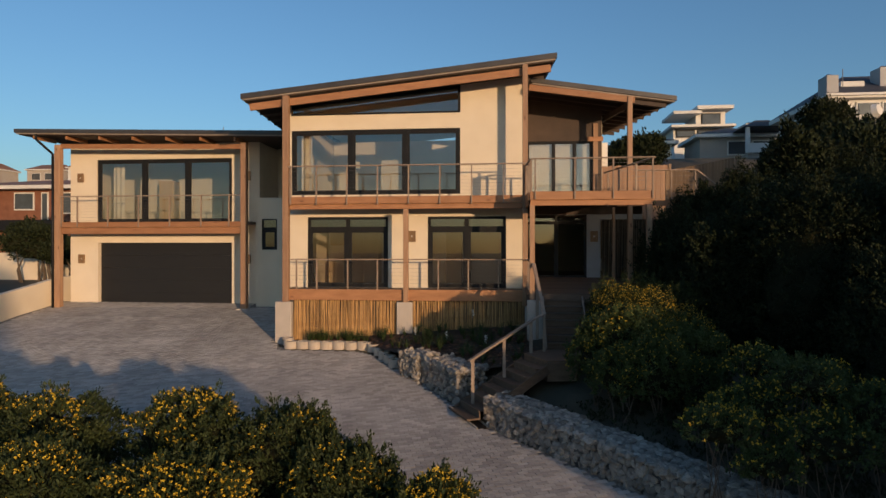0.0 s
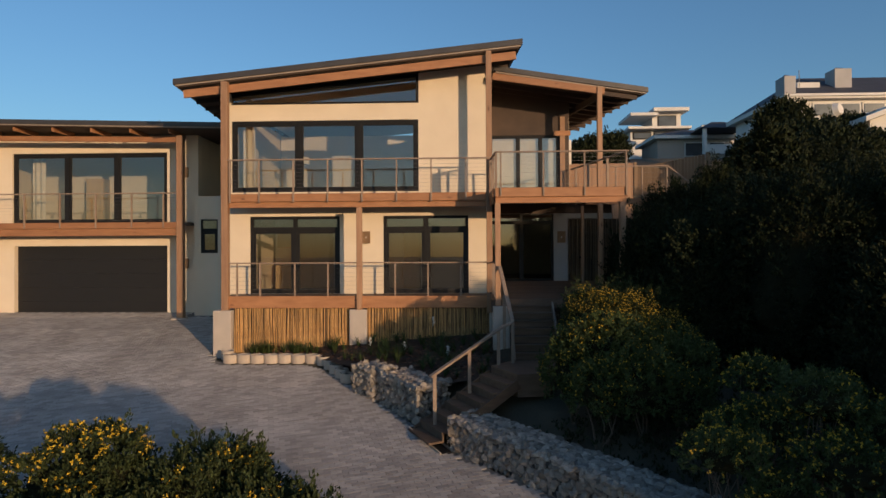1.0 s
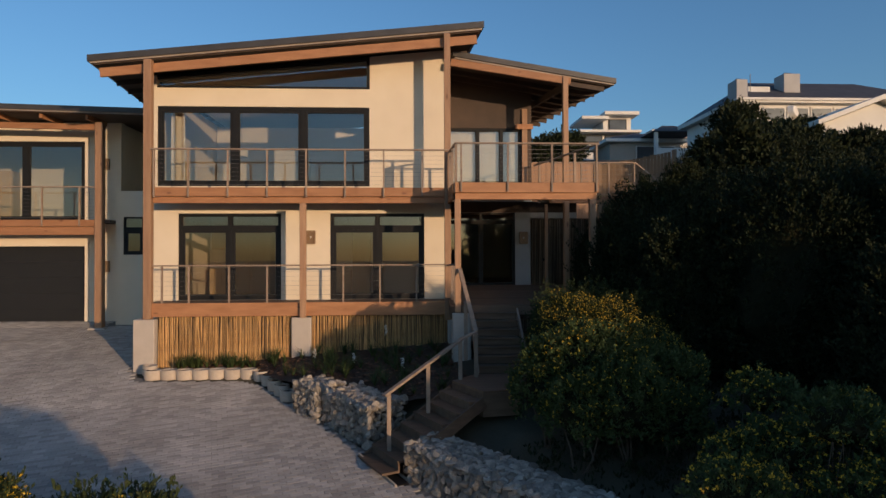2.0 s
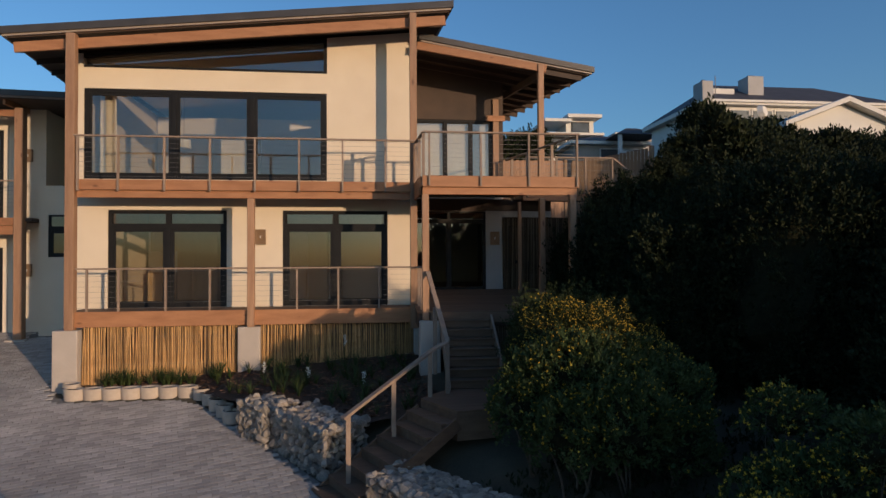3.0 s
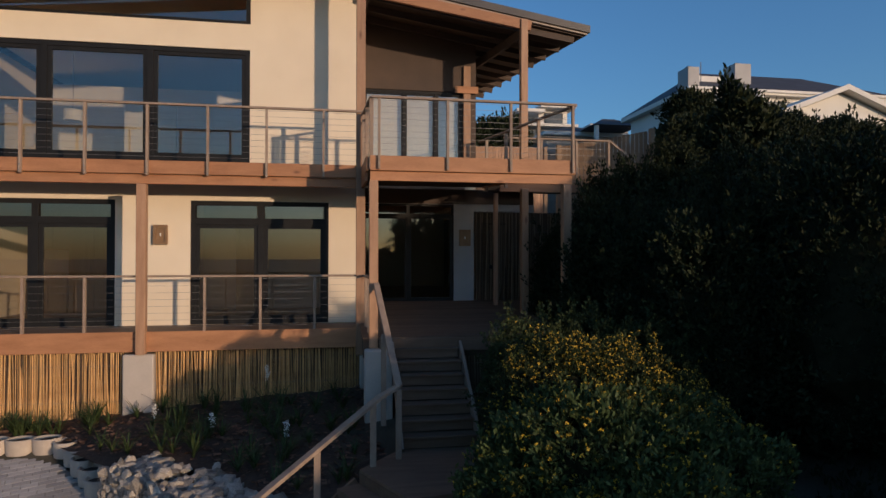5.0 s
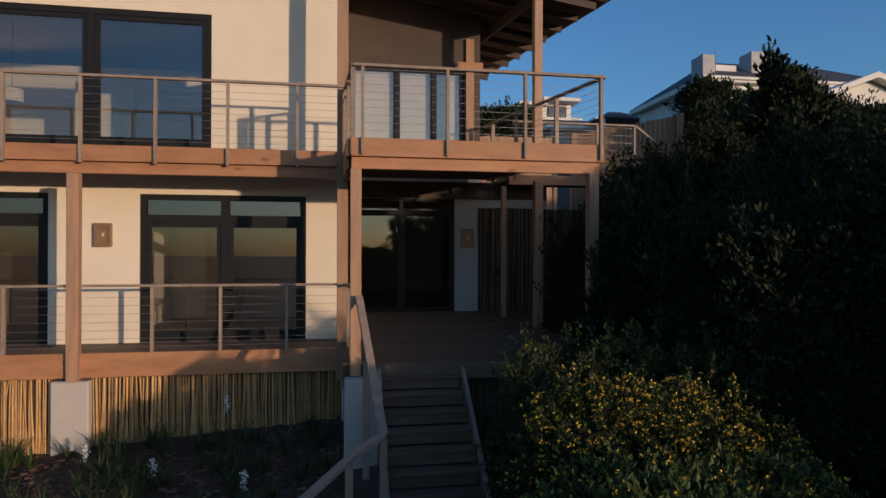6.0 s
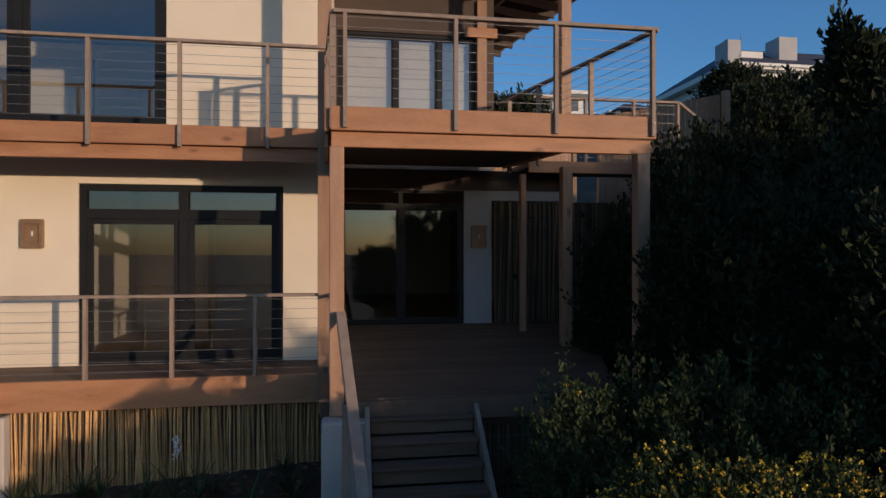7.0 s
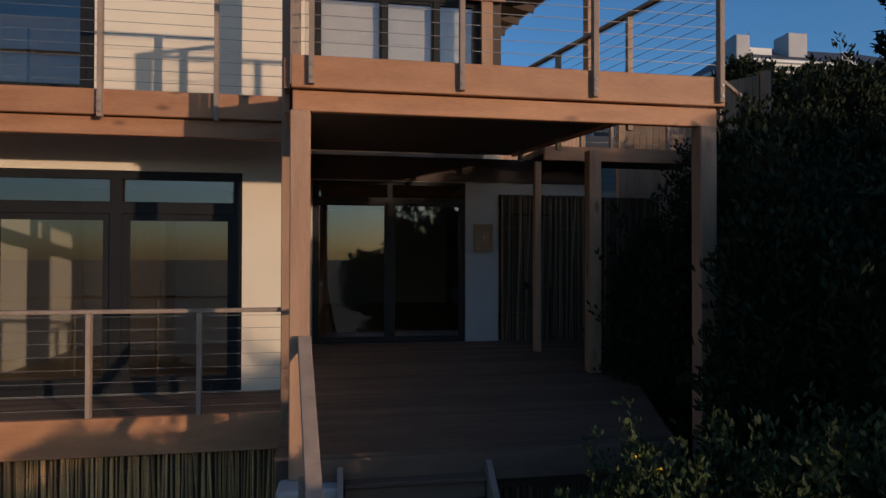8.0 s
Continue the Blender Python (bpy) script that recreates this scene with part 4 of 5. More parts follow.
def raw(name, v, f, material, parent, label=""):
    me = bpy.data.meshes.new(name)
    me.vertices.add(len(v))
    me.vertices.foreach_set("co", np.asarray(v, np.float32).ravel())
    me.loops.add(f.size)
    me.loops.foreach_set("vertex_index", f.astype(np.int32).ravel())
    me.polygons.add(len(f))
    me.polygons.foreach_set("loop_start", np.arange(0, f.size, f.shape[1], dtype=np.int32))
    me.update(calc_edges=True)
    me.materials.append(material)
    ob = new(name, me)
    ob.parent = parent
    return tagged(ob, label)


def shrub(name, blobs, tips, per, leaf, label, category="shrub", group="", material=None, flowers=0, patch=0.1, seed=1, fl=0.03, stems=4, base=None, core=0.72, thick=0.022, sprig=0.3, gap=-0.42):
    rng = np.random.default_rng(seed)
    sh = tagged(new(name), label, category, group)
    tot = sum(b[3] * b[4] + b[4] * b[5] + b[3] * b[5] for b in blobs)
    allc, allo, fc, fo = [], [], [], []
    for bx, by, bz, rx, ry, rz in blobs:
        n = int(tips * (rx * ry + ry * rz + rx * rz) / tot)
        u = rng.normal(0, 1, (n, 3))
        u /= np.linalg.norm(u, axis=1)[:, None]
        u[:, 2] = np.where(u[:, 2] < -0.55, -u[:, 2], u[:, 2])
        hole = np.array([noise.noise(Vector((a * 3.4 + by, b * 3.4 + bx, c * 3.4 + bz))) for a, b, c in u])
        u = u[hole > gap]
        n = len(u)
        lump = np.array([1 + 0.26 * noise.noise(Vector((a * 2.1 + bx, b * 2.1 + by, c * 2.1))) + 0.14 * noise.noise(Vector((a * 5 + bx, b * 5, c * 5 + bz))) for a, b, c in u])
        rad = lump * np.where(rng.random(n) < 0.75, rng.uniform(0.9, 1.06, n), rng.uniform(0.6, 0.95, n))
        p = np.array([bx, by, bz]) + u * rad[:, None] * np.array([rx, ry, rz])
        allc.append(p), allo.append(u)
        # upright shoots that stand out of the crown
        k = rng.random(n) < 0.11 * (u[:, 2] > -0.3)
        way = u[k] * 0.75 + rng.normal(0, 0.25, (int(k.sum()), 3)) + np.array([0, 0, 0.55])
        far = sprig * rng.uniform(0.25, 1.0, int(k.sum()))
        for q in (0.35, 0.65, 0.9):
            allc.append(p[k] + way * (far * q)[:, None]), allo.append(way)
        if flowers:
            g = np.array([noise.noise(Vector(q) * 1.1) for q in p])
            k = (g > patch) & (rad > 0.9) & (u[:, 2] > -0.25)
            fc.append(p[k] + u[k] * leaf * 1.1), fo.append(u[k])
        # solid dark core: the shade between the leaves, put in as a shape
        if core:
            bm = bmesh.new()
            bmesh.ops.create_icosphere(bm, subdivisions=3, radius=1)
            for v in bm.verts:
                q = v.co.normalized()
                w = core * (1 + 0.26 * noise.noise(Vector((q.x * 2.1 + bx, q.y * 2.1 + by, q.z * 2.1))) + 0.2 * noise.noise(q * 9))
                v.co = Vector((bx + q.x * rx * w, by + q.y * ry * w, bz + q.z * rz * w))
            part("inner_foliage", bm, CORE_SHADE, sh)
    c, o = np.concatenate(allc), np.concatenate(allo)
    v, f = leaf_cloud(rng, c, o, per, leaf)
    raw("crown", v, f, material or LEAF, sh)
    if flowers:
        c2, o2 = np.concatenate(fc), np.concatenate(fo)
        k = rng.permutation(len(c2))[:flowers]
        v, f = leaf_cloud(rng, c2[k], o2[k], 7, fl, up=0.7, wide=1.0)
        tagged(raw("flower_head", v, f, FLOWER, sh, "clustered yellow flowers"), kind="stuff")
    if stems:
        for bx, by, bz, rx, ry, rz in blobs:
            gx, gy = bx + 0.2 * (rng.random() - 0.5), by + 0.2 * (rng.random() - 0.5)
            gz = (land_z(gx, gy) if base is None else base) - 0.1
            for k in range(stems):
                e = Vector((bx + rx * rng.uniform(-0.6, 0.6), by + ry * rng.uniform(-0.6, 0.6), bz + rz * rng.uniform(-0.2, 0.5)))
                a = Vector((gx + rng.normal(0, 0.07), gy + rng.normal(0, 0.07), gz))
                m1 = a.lerp(e, 0.35) + Vector((rng.normal(0, 0.1), rng.normal(0, 0.1), 0.02))
                m2 = a.lerp(e, 0.7) + Vector((rng.normal(0, 0.08), rng.normal(0, 0.08), 0.05))
                bm = bmesh.new()
                q = thick
                for p_, q_, r1, r2 in ((a, m1, q, q * 0.75), (m1, m2, q * 0.75, q * 0.5), (m2, e, q * 0.5, q * 0.2)):
                    rod(bm, p_, q_, r1, 6, r2)
                part("limb", bm, BARK, sh)
    return sh


# (5.9, 9.9), (3.6, 3.0), (6.2, 0.6), (8.8, -2.4): unseen, added to block the low sun
HEDGE = [(0.95, 16.6, 1.0, 0.75, 0.9, 2.1), (1.9, 17.9, 1.6, 1.0, 0.9, 2.4), (3.2, 18.1, 2.0, 1.1, 1.0, 2.5), (2.0, 15.6, 1.2, 1.3, 1.2, 1.9), (0.9, 14.5, 0.8, 1.2, 1.1, 1.9), (3.6, 15.3, 1.6, 1.7, 1.6, 2.3), (6.0, 15.3, 1.9, 2.0, 1.9, 2.3), (8.6, 15.5, 2.3, 2.4, 2.2, 2.8), (6.8, 18.9, 2.6, 1.6, 1.4, 2.8), (9.5, 19.0, 2.4, 2.2, 2.0, 2.8), (2.7, 12.4, 1.2, 1.5, 1.5, 2.4), (4.3, 12.1, 1.3, 1.6, 1.5, 2.1), (5.9, 9.9, 1.4, 1.8, 1.7, 3.4), (0.02, 15.05, 0.85, 0.5, 0.38, 1.75), (0.25, 17.3, 0.9, 0.5, 0.7, 1.5), (1.1, 13.1, 0.8, 0.85, 0.8, 1.9), (6.5, 11.6, 1.7, 2.0, 1.9, 2.9), (8.2, 10.0, 0.8, 2.5, 2.2, 2.6), (3.9, 9.2, 0.2, 1.9, 1.8, 2.2), (7.0, 6.8, -0.2, 2.4, 2.0, 2.2), (3.6, 3.0, -1.0, 1.6, 1.6, 1.7), (6.2, 0.6, -0.8, 1.9, 1.8, 2.2), (8.8, -2.4, -0.6, 2.1, 2.0, 2.4), (5.2, 5.0, -0.6, 1.7, 1.6, 1.9)]
for k, b in enumerate(HEDGE):
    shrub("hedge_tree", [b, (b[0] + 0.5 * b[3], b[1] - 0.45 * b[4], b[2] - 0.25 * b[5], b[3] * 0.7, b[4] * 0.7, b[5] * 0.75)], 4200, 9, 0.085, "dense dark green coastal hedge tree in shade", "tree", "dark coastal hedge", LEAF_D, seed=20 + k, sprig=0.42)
shrub("flowering_shrub", [(-1.75, 11.05, -0.2, 0.95, 0.85, 0.95), (-1.05, 11.3, -0.2, 0.85, 0.75, 0.85), (-2.4, 11.2, -0.4, 0.65, 0.65, 0.72), (-1.3, 10.4, -0.5, 0.75, 0.65, 0.75), (-0.35, 11.1, -0.35, 0.7, 0.7, 0.75), (-2.0, 10.5, -0.65, 0.6, 0.55, 0.6), (-0.6, 10.4, -0.75, 0.65, 0.6, 0.55)], 5200, 9, 0.07, "rounded green daisy shrub dotted with yellow flowers", "shrub", "flowering shrubs", LEAF, 1300, -0.1, 3, 0.02, core=0.6, sprig=0.16)
shrub("flowering_shrub", [(-1.55, 13.75, 0.35, 0.62, 0.55, 0.85), (-0.75, 13.6, 0.3, 0.75, 0.7, 0.95), (-2.0, 13.2, 0.2, 0.4, 0.45, 0.75), (0.2, 13.2, 0.3, 0.8, 0.7, 0.9)], 3800, 9, 0.05, "low green shrub with a few yellow flowers by the stairs", "shrub", "flowering shrubs", LEAF_M, 100, 0.1, 4, 0.018, core=0.62, sprig=0.34)
shrub("flowering_shrub", [(0.20, 8.95, -0.05, 0.5, 0.45, 0.36), (-0.95, 7.45, -0.85, 0.6, 0.5, 0.36), (0.45, 7.7, -0.10, 0.6, 0.5, 0.40), (0.0, 8.2, -0.65, 0.65, 0.55, 0.40), (1.0, 8.4, -0.35, 0.65, 0.55, 0.45), (-0.45, 8.35, -0.85, 0.5, 0.5, 0.4), (0.6, 7.2, -0.95, 0.75, 0.6, 0.45), (1.5, 7.5, -0.6, 0.7, 0.6, 0.5), (-0.3, 7.2, -1.3, 0.5, 0.5, 0.35)], 2800, 8, 0.06, "open leggy shrub with dense heads of yellow flowers", "shrub", "flowering shrubs", LEAF, 2600, -0.1, 5, 0.022, sprig=0.08, stems=6, core=0.55, thick=0.014)
shrub("flowering_shrub", [(-1.8, 11.8, 0.3, 0.72, 0.6, 0.95), (-1.1, 11.9, 0.25, 0.75, 0.6, 0.88), (-0.4, 11.9, -0.05, 0.7, 0.6, 0.75)], 6000, 9, 0.036, "green daisy shrub thick with bright yellow flowers near the stairs", "shrub", "flowering shrubs", LEAF_M, 4200, -0.35, 6, 0.0135, core=0.6, sprig=0.1)
FORE = [((-8.15, 7.2, -1.6, 0.95, 0.9, 0.95), 60, 0.25), ((-10.1, 7.5, -1.55, 1.15, 1.0, 0.95), 700, -0.05), ((-12.5, 7.3, -1.6, 1.2, 1.0, 0.95), 200, 0.15), ((-15.0, 7.8, -1.5, 1.4, 1.1, 1.0), 60, 0.2), ((-7.0, 6.4, -1.8, 0.85, 0.8, 0.75), 60, 0.2), ((-5.5, 5.75, -2.0, 0.75, 0.7, 0.7), 600, -0.15), ((-9.4, 5.7, -1.9, 1.2, 0.9, 0.8), 300, 0.1), ((-11.6, 5.6, -1.8, 1.3, 0.9, 0.8), 300, 0.1), ((-6.9, 4.7, -2.3, 0.9, 0.8, 0.7), 250, 0.0), ((-13.8, 5.6, -1.8, 1.2, 1.0, 0.8), 100, 0.2)]
for k, (b, nf, pt) in enumerate(FORE):
    yl = nf > 250
    shrub("flowering_shrub", [b, (b[0] + 0.45, b[1] - 0.3, b[2] - 0.2, b[3] * 0.65, b[4] * 0.7, b[5] * 0.8)], 1900, 9, 0.075, "green coastal shrub covered in yellow flower heads beside the driveway" if yl else "bushy green coastal shrub beside the driveway", "shrub", "shrubs by the street", LEAF_M, int(nf * 3.2), pt - 0.06, 40 + k, 0.028, sprig=0.2)


def undergrowth():
    rng = np.random.default_rng(12)
    pts = []
    while len(pts) < 5200:
        x, y = rng.uniform(-4.5, 9), rng.uniform(2.5, 15.4)
        d = (x - edge_x(y)) * 0.7
        if d < 0.95 or (x < -2.2 and y > 11.2):
            continue
        pts.append((x, y, land_z(x, y) + rng.uniform(0.0, 0.25)))
    p = np.array(pts)
    v, f = leaf_cloud(rng, p, np.tile([0, 0, 1.0], (len(p), 1)), 7, 0.11, 0.4, 0.35)
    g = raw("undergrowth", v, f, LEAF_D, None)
    tagged(g, "dark low groundcover under the shrubs", "groundcover", kind="stuff")


undergrowth()


def tuft(x, y, z, n, h, seed, bloom=False):
    r = random.Random(seed)
    t = thing("strappy_plant", "clump of strappy green leaves" + (" with a white bloom" if bloom else " in the mulch"), "plant", "clumps in the bed", at=(x, y, z))
    v, f = [], []
    for i in range(n):
        a, l, w, lean = r.uniform(0, 6.3), h * r.uniform(0.6, 1.2), r.uniform(0.008, 0.014), r.uniform(0.25, 0.95)
        c, s_ = math.cos(a), math.sin(a)
        b = len(v)
        for k in range(5):
            q = k / 4
            rr, zz = l * lean * q * (0.6 + 0.5 * q), l * (q - 0.42 * lean * q * q)
            ww = w * (1 - q * 0.85)
            v += [(c * rr - s_ * ww, s_ * rr + c * ww, zz), (c * rr + s_ * ww, s_ * rr - c * ww, zz)]
        f += [(b + 2 * k, b + 2 * k + 1, b + 2 * k + 3, b + 2 * k + 2) for k in range(4)]
    soup("leaves", v, f, LEAF, t)
    if bloom:
        bm = bmesh.new()
        rod(bm, (0, 0, 0), (0.03, 0, h * 1.25), 0.006, 5)
        part("stalk", bm, LEAF, t)
        rng = np.random.default_rng(seed)
        p = np.stack([rng.normal(0.03, 0.016, 34), rng.normal(0, 0.016, 34), h * 1.3 + rng.uniform(-0.13, 0.1, 34)], 1)
        vv, ff = leaf_cloud(rng, p, rng.normal(0, 1, (34, 3)), 3, 0.026, 0.1, 0.9)
        raw("bloom", vv, ff, BLOOM, t, "white flower spike")


r = random.Random(8)
for k in range(112):
    x = r.uniform(-11.2, -3.9) if k < 78 else r.uniform(-7.0, -4.0)
    ye = bed_edge(x) + 0.15
    y = r.uniform(ye, 16.85)
    tuft(x, y, bed_z(x, y), r.randint(14, 30), r.uniform(0.28, 0.5), 200 + k)
for k, (x, y) in enumerate(((-5.55, 16.5), (-7.35, 16.25), (-5.1, 15.0), (-6.3, 15.6))):
    tuft(x, y, bed_z(x, y), 18, 0.5 if k == 0 else 0.22, 300 + k, True)


# ---------------------------------------------------------------- boundary wall and neighbours
def follow(x, y):
    return drive_z(y)


tagged(one("boundary_wall", RENDER, None, prism, [(-23.95, 6.0), (-23.7, 6.0), (-23.7, 12.0), (-23.7, 17.0), (-23.7, 22.0), (-23.7, 30.0), (-23.95, 30.0), (-23.95, 22.0), (-23.95, 17.0), (-23.95, 12.0)], lambda x, y: drive_z(y) - 0.4, lambda x, y: drive_z(y) + 1.05), "low cream boundary wall falling with the driveway", "wall", kind="structure")


def hip(bm, x0, x1, y0, y1, ze, zr, inset, over=0.5):
    x0, x1, y0, y1 = x0 - over, x1 + over, y0 - over, y1 + over
    ym = (y0 + y1) / 2
    v = [bm.verts.new(p) for p in ((x0, y0, ze), (x1, y0, ze), (x1, y1, ze), (x0, y1, ze), (x0 + inset, ym, zr), (x1 - inset, ym, zr))]
    for q in ((0, 1, 5, 4), (1, 2, 5), (2, 3, 4, 5), (3, 0, 4), (3, 2, 1, 0)):
        bm.faces.new([v[i] for i in q])


def far_house(name, x0, x1, y0, y1, zb, ze, zr, wallm, roofm, label, inset=2.5, wins=(), over=0.5, fascia=0.3):
    h = tagged(new(name), label, "house", "hillside houses")
    one("wall", wallm, h, boxes, x0, x1, y0, y1, zb, ze)
    one("roof", roofm, h, hip, x0, x1, y0, y1, ze + fascia, zr, inset, over)
    one("fascia", PAINT, h, boxes, x0 - over, x1 + over, y0 - over, y1 + over, ze + 0.02, ze + fascia - 0.01)
    for a, b, c, d in wins:
        w = one("window", PAINT, h, boxes, a - 0.1, b + 0.1, y0 - 0.08, y0 - 0.01, c - 0.1, d + 0.1)
        one("pane", WGLASS, w, boxes, a, b, y0 - 0.12, y0 - 0.085, c, d)
    return h


WGLASS = mat("far_window", (0.05, 0.055, 0.06), (0.09, 0.10, 0.11), 0.12, 1.0, 0, 20)
A = far_house("hillside_house", 15.5, 28.0, 37.5, 45.0, 4.5, 11.35, 13.75, PAINT, SLATE, "white hillside house with a slate hip roof and chimneys", 3.0, [(17.0, 18.2, 10.4, 11.1), (18.5, 19.7, 10.4, 11.1), (20.0, 21.2, 10.4, 11.1), (21.5, 22.7, 10.4, 11.1)])
one("gutter", PAINT, A, boxes, 14.9, 28.6, 36.86, 36.99, 11.5, 11.64)
one("dormer_gable", PAINT, A, prism, [(16.6, 38.6), (18.0, 38.6), (18.0, 40.6), (16.6, 40.6)], 11.9, lambda x, y: 13.3 - 0.75 * abs(x - 17.3))
for x, y, w, z in ((15.42, 37.2, 0.34, 12.82), (19.4, 38.5, 0.52, 13.6)):
    st = one("chimney", SHADEPLASTER, A, boxes, x - w, x + w, y, y + 1.1, 10.8, z)
    one("chimney_cap", SLATE, st, hip, x - 0.6 * w, x + 0.6 * w, y + 0.2, y + 0.9, z + 0.002, z + 0.2, 0.2, 0.06)
one("aerial", STEEL, A, rod, (16.6, 38.4, 11.9), (16.6, 38.4, 13.5), 0.025, 6)


def gable_house(name, x0, x1, y0, y1, zb, ze, zr, label):
    h = tagged(new(name), label, "house", "hillside houses")
    xm = (x0 + x1) / 2
    bm = bmesh.new()
    fr = [(x0, ze), (xm, zr), (x1, ze), (x1, zb), (x0, zb)]
    a = [bm.verts.new((x, y0, z)) for x, z in fr]
    b = [bm.verts.new((x, y1, z)) for x, z in fr]
    bm.faces.new(a), bm.faces.new(b[::-1])
    for i in range(5):
        bm.faces.new((a[i], b[i], b[(i + 1) % 5], a[(i + 1) % 5]))
    part("wall", bm, PAINT, h)
    for s in (-1, 1):
        e = x0 - 0.5 if s < 0 else x1 + 0.5
        sl = (zr - ze) / (xm - x0)
        bm = bmesh.new()
        vs_ = [bm.verts.new(p) for p in ((xm, y0 - 0.5, zr + 0.05), (e, y0 - 0.5, ze - 0.5 * sl + 0.05), (e, y1, ze - 0.5 * sl + 0.05), (xm, y1, zr + 0.05), (xm, y0 - 0.5, zr + 0.3), (e, y0 - 0.5, ze - 0.5 * sl + 0.3), (e, y1, ze - 0.5 * sl + 0.3), (xm, y1, zr + 0.3))]
        for q in ((0, 1, 2, 3), (4, 7, 6, 5), (0, 4, 5, 1), (1, 5, 6, 2), (2, 6, 7, 3), (3, 7, 4, 0)):
            bm.faces.new([vs_[i] for i in q])
        part("roof", bm, PAINT, h, "white painted roof edge")
    return h


gable_house("gabled_house", 16.2, 22.2, 31.0, 36.0, 4.0, 8.75, 9.9, "white gabled house behind the hedge")
M = tagged(new("modern_house"), "pale flat-roofed modern house with terraces on the hill", "house", "hillside houses")
for q in ((12.42, 18.01, 61.98, 66.69, 9.03, 13.44), (12.48, 17.78, 62.57, 66.69, 13.45, 14.68), (14.77, 17.66, 62.8, 66.69, 14.68, 16.27)):
    one("storey", PAINT, M, boxes, *q)
for q in ((12.3, 15.07, 61.74, 66.69, 15.86, 16.15), (14.6, 18.13, 61.63, 66.99, 16.28, 16.62), (12, 18.25, 61.39, 66.87, 14.45, 14.69)):
    one("roof_slab", PAINT, M, boxes, *q)
for q in ((15.3, 17.19, 14.86, 16.04), (12.71, 14.6, 13.56, 14.33), (14.83, 17.54, 13.56, 14.33)):
    w = one("window", ALU, M, boxes, q[0], q[1], 62.51 if q[2] < 14.5 else 62.74, 62.56 if q[2] < 14.5 else 62.79, q[2], q[3])
    one("pane", WGLASS, w, boxes, q[0] + 0.1, q[1] - 0.1, 62.45 if q[2] < 14.5 else 62.68, 62.50 if q[2] < 14.5 else 62.73, q[2] + 0.12, q[3] - 0.12)
far_house("hillside_house", 12.12, 18.31, 52.56, 57.27, 6.67, 11.74, 13.03, TANPAINT, SLATE, "tan house with a dark roof and lit verandah on the hill", 3.5, [(14.48, 15.95, 10.32, 11.38), (16.54, 17.72, 10.32, 11.38)])
T = far_house("hillside_verandah", 15.0, 18.2, 49.6, 52.5, 6.5, 9.9, 9.95, TANPAINT, TANPAINT, "open verandah with a white parapet beside a tan hillside house", 1.0, (), 0.05, 0.02)
one("parapet", PAINT, T, boxes, 14.9, 18.3, 49.4, 49.6, 9.98, 10.75)
for x in (15.05, 18.1):
    one("column", PAINT, T, boxes, x - 0.14, x + 0.14, 49.62, 49.9, 9.98, 12.1)
one("canopy", SLATE, T, hip, 15.0, 18.2, 49.7, 52.4, 12.11, 12.9, 1.4, 0.3)
far_house("hillside_house", 5.64, 10.36, 54.91, 59.03, 6.67, 11.62, 12.8, PAINT, SLATE, "white house with a dark roof on the hill", 2.5, [(6.53, 7.7, 10.44, 11.27), (8.29, 9.47, 10.44, 11.27)])
far_house("hillside_house", 17.6, 20.9, 56.5, 61.0, 7.0, 13.5, 14.25, TANPAINT, SLATE, "small tan house with a low roof on the hill", 1.2, [(18.2, 20.3, 12.3, 13.2)], 0.35, 0.15)
# neighbours to the west
N = far_house("neighbour_house", -48.0, -36.0, 42.0, 50.0, -0.5, 6.8, 8.0, BRICKRED, TILE, "brown timber-clad neighbouring house with a low tiled roof", 5.0, [(-42.9, -41.4, 5.3, 6.5), (-40.6, -40.2, 3.6, 6.5), (-38.9, -37.6, 5.0, 6.5)], 0.9)
one("balcony", ALU, N, boxes, -46.0, -38.5, 40.9, 41.9, 3.6, 4.4)
tagged(one("garden_wall", RENDER, None, boxes, -44.0, -29.0, 35.0, 35.3, -0.5, 1.9), "cream garden wall of the neighbouring plot", "wall", kind="structure")
for k, (x, y, w) in enumerate(((-120, 150, 12), (-140, 160, 10), (-103, 140, 9), (-128, 175, 11), (-95, 170, 9), (-150, 150, 9))):
    z = land_z(x, y)
    far_house("hillside_house", x, x + w, y, y + 8, z - 3, z + 3.5, z + 5.6, TANPAINT if k % 2 else PAINT, TILE, "small distant house with a tiled roof on the ridge", 2.0, [(x + 1.5, x + 4, z + 0.8, z + 2.6), (x + 5.5, x + 7.5, z + 0.8, z + 2.6)])


def tree(x, y, z, h, rr, seed, label, material=None):
    r = random.Random(seed)
    bl = [(x, y, z + h * 0.68, rr, rr, h * 0.34)] + [(x + r.uniform(-0.7, 0.7) * rr, y + r.uniform(-0.6, 0.6) * rr, z + h * r.uniform(0.5, 0.85), rr * r.uniform(0.45, 0.65), rr * r.uniform(0.45, 0.65), h * r.uniform(0.16, 0.24)) for _ in range(4)]
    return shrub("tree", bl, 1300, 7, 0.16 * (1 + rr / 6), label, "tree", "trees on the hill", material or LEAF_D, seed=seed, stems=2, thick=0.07)


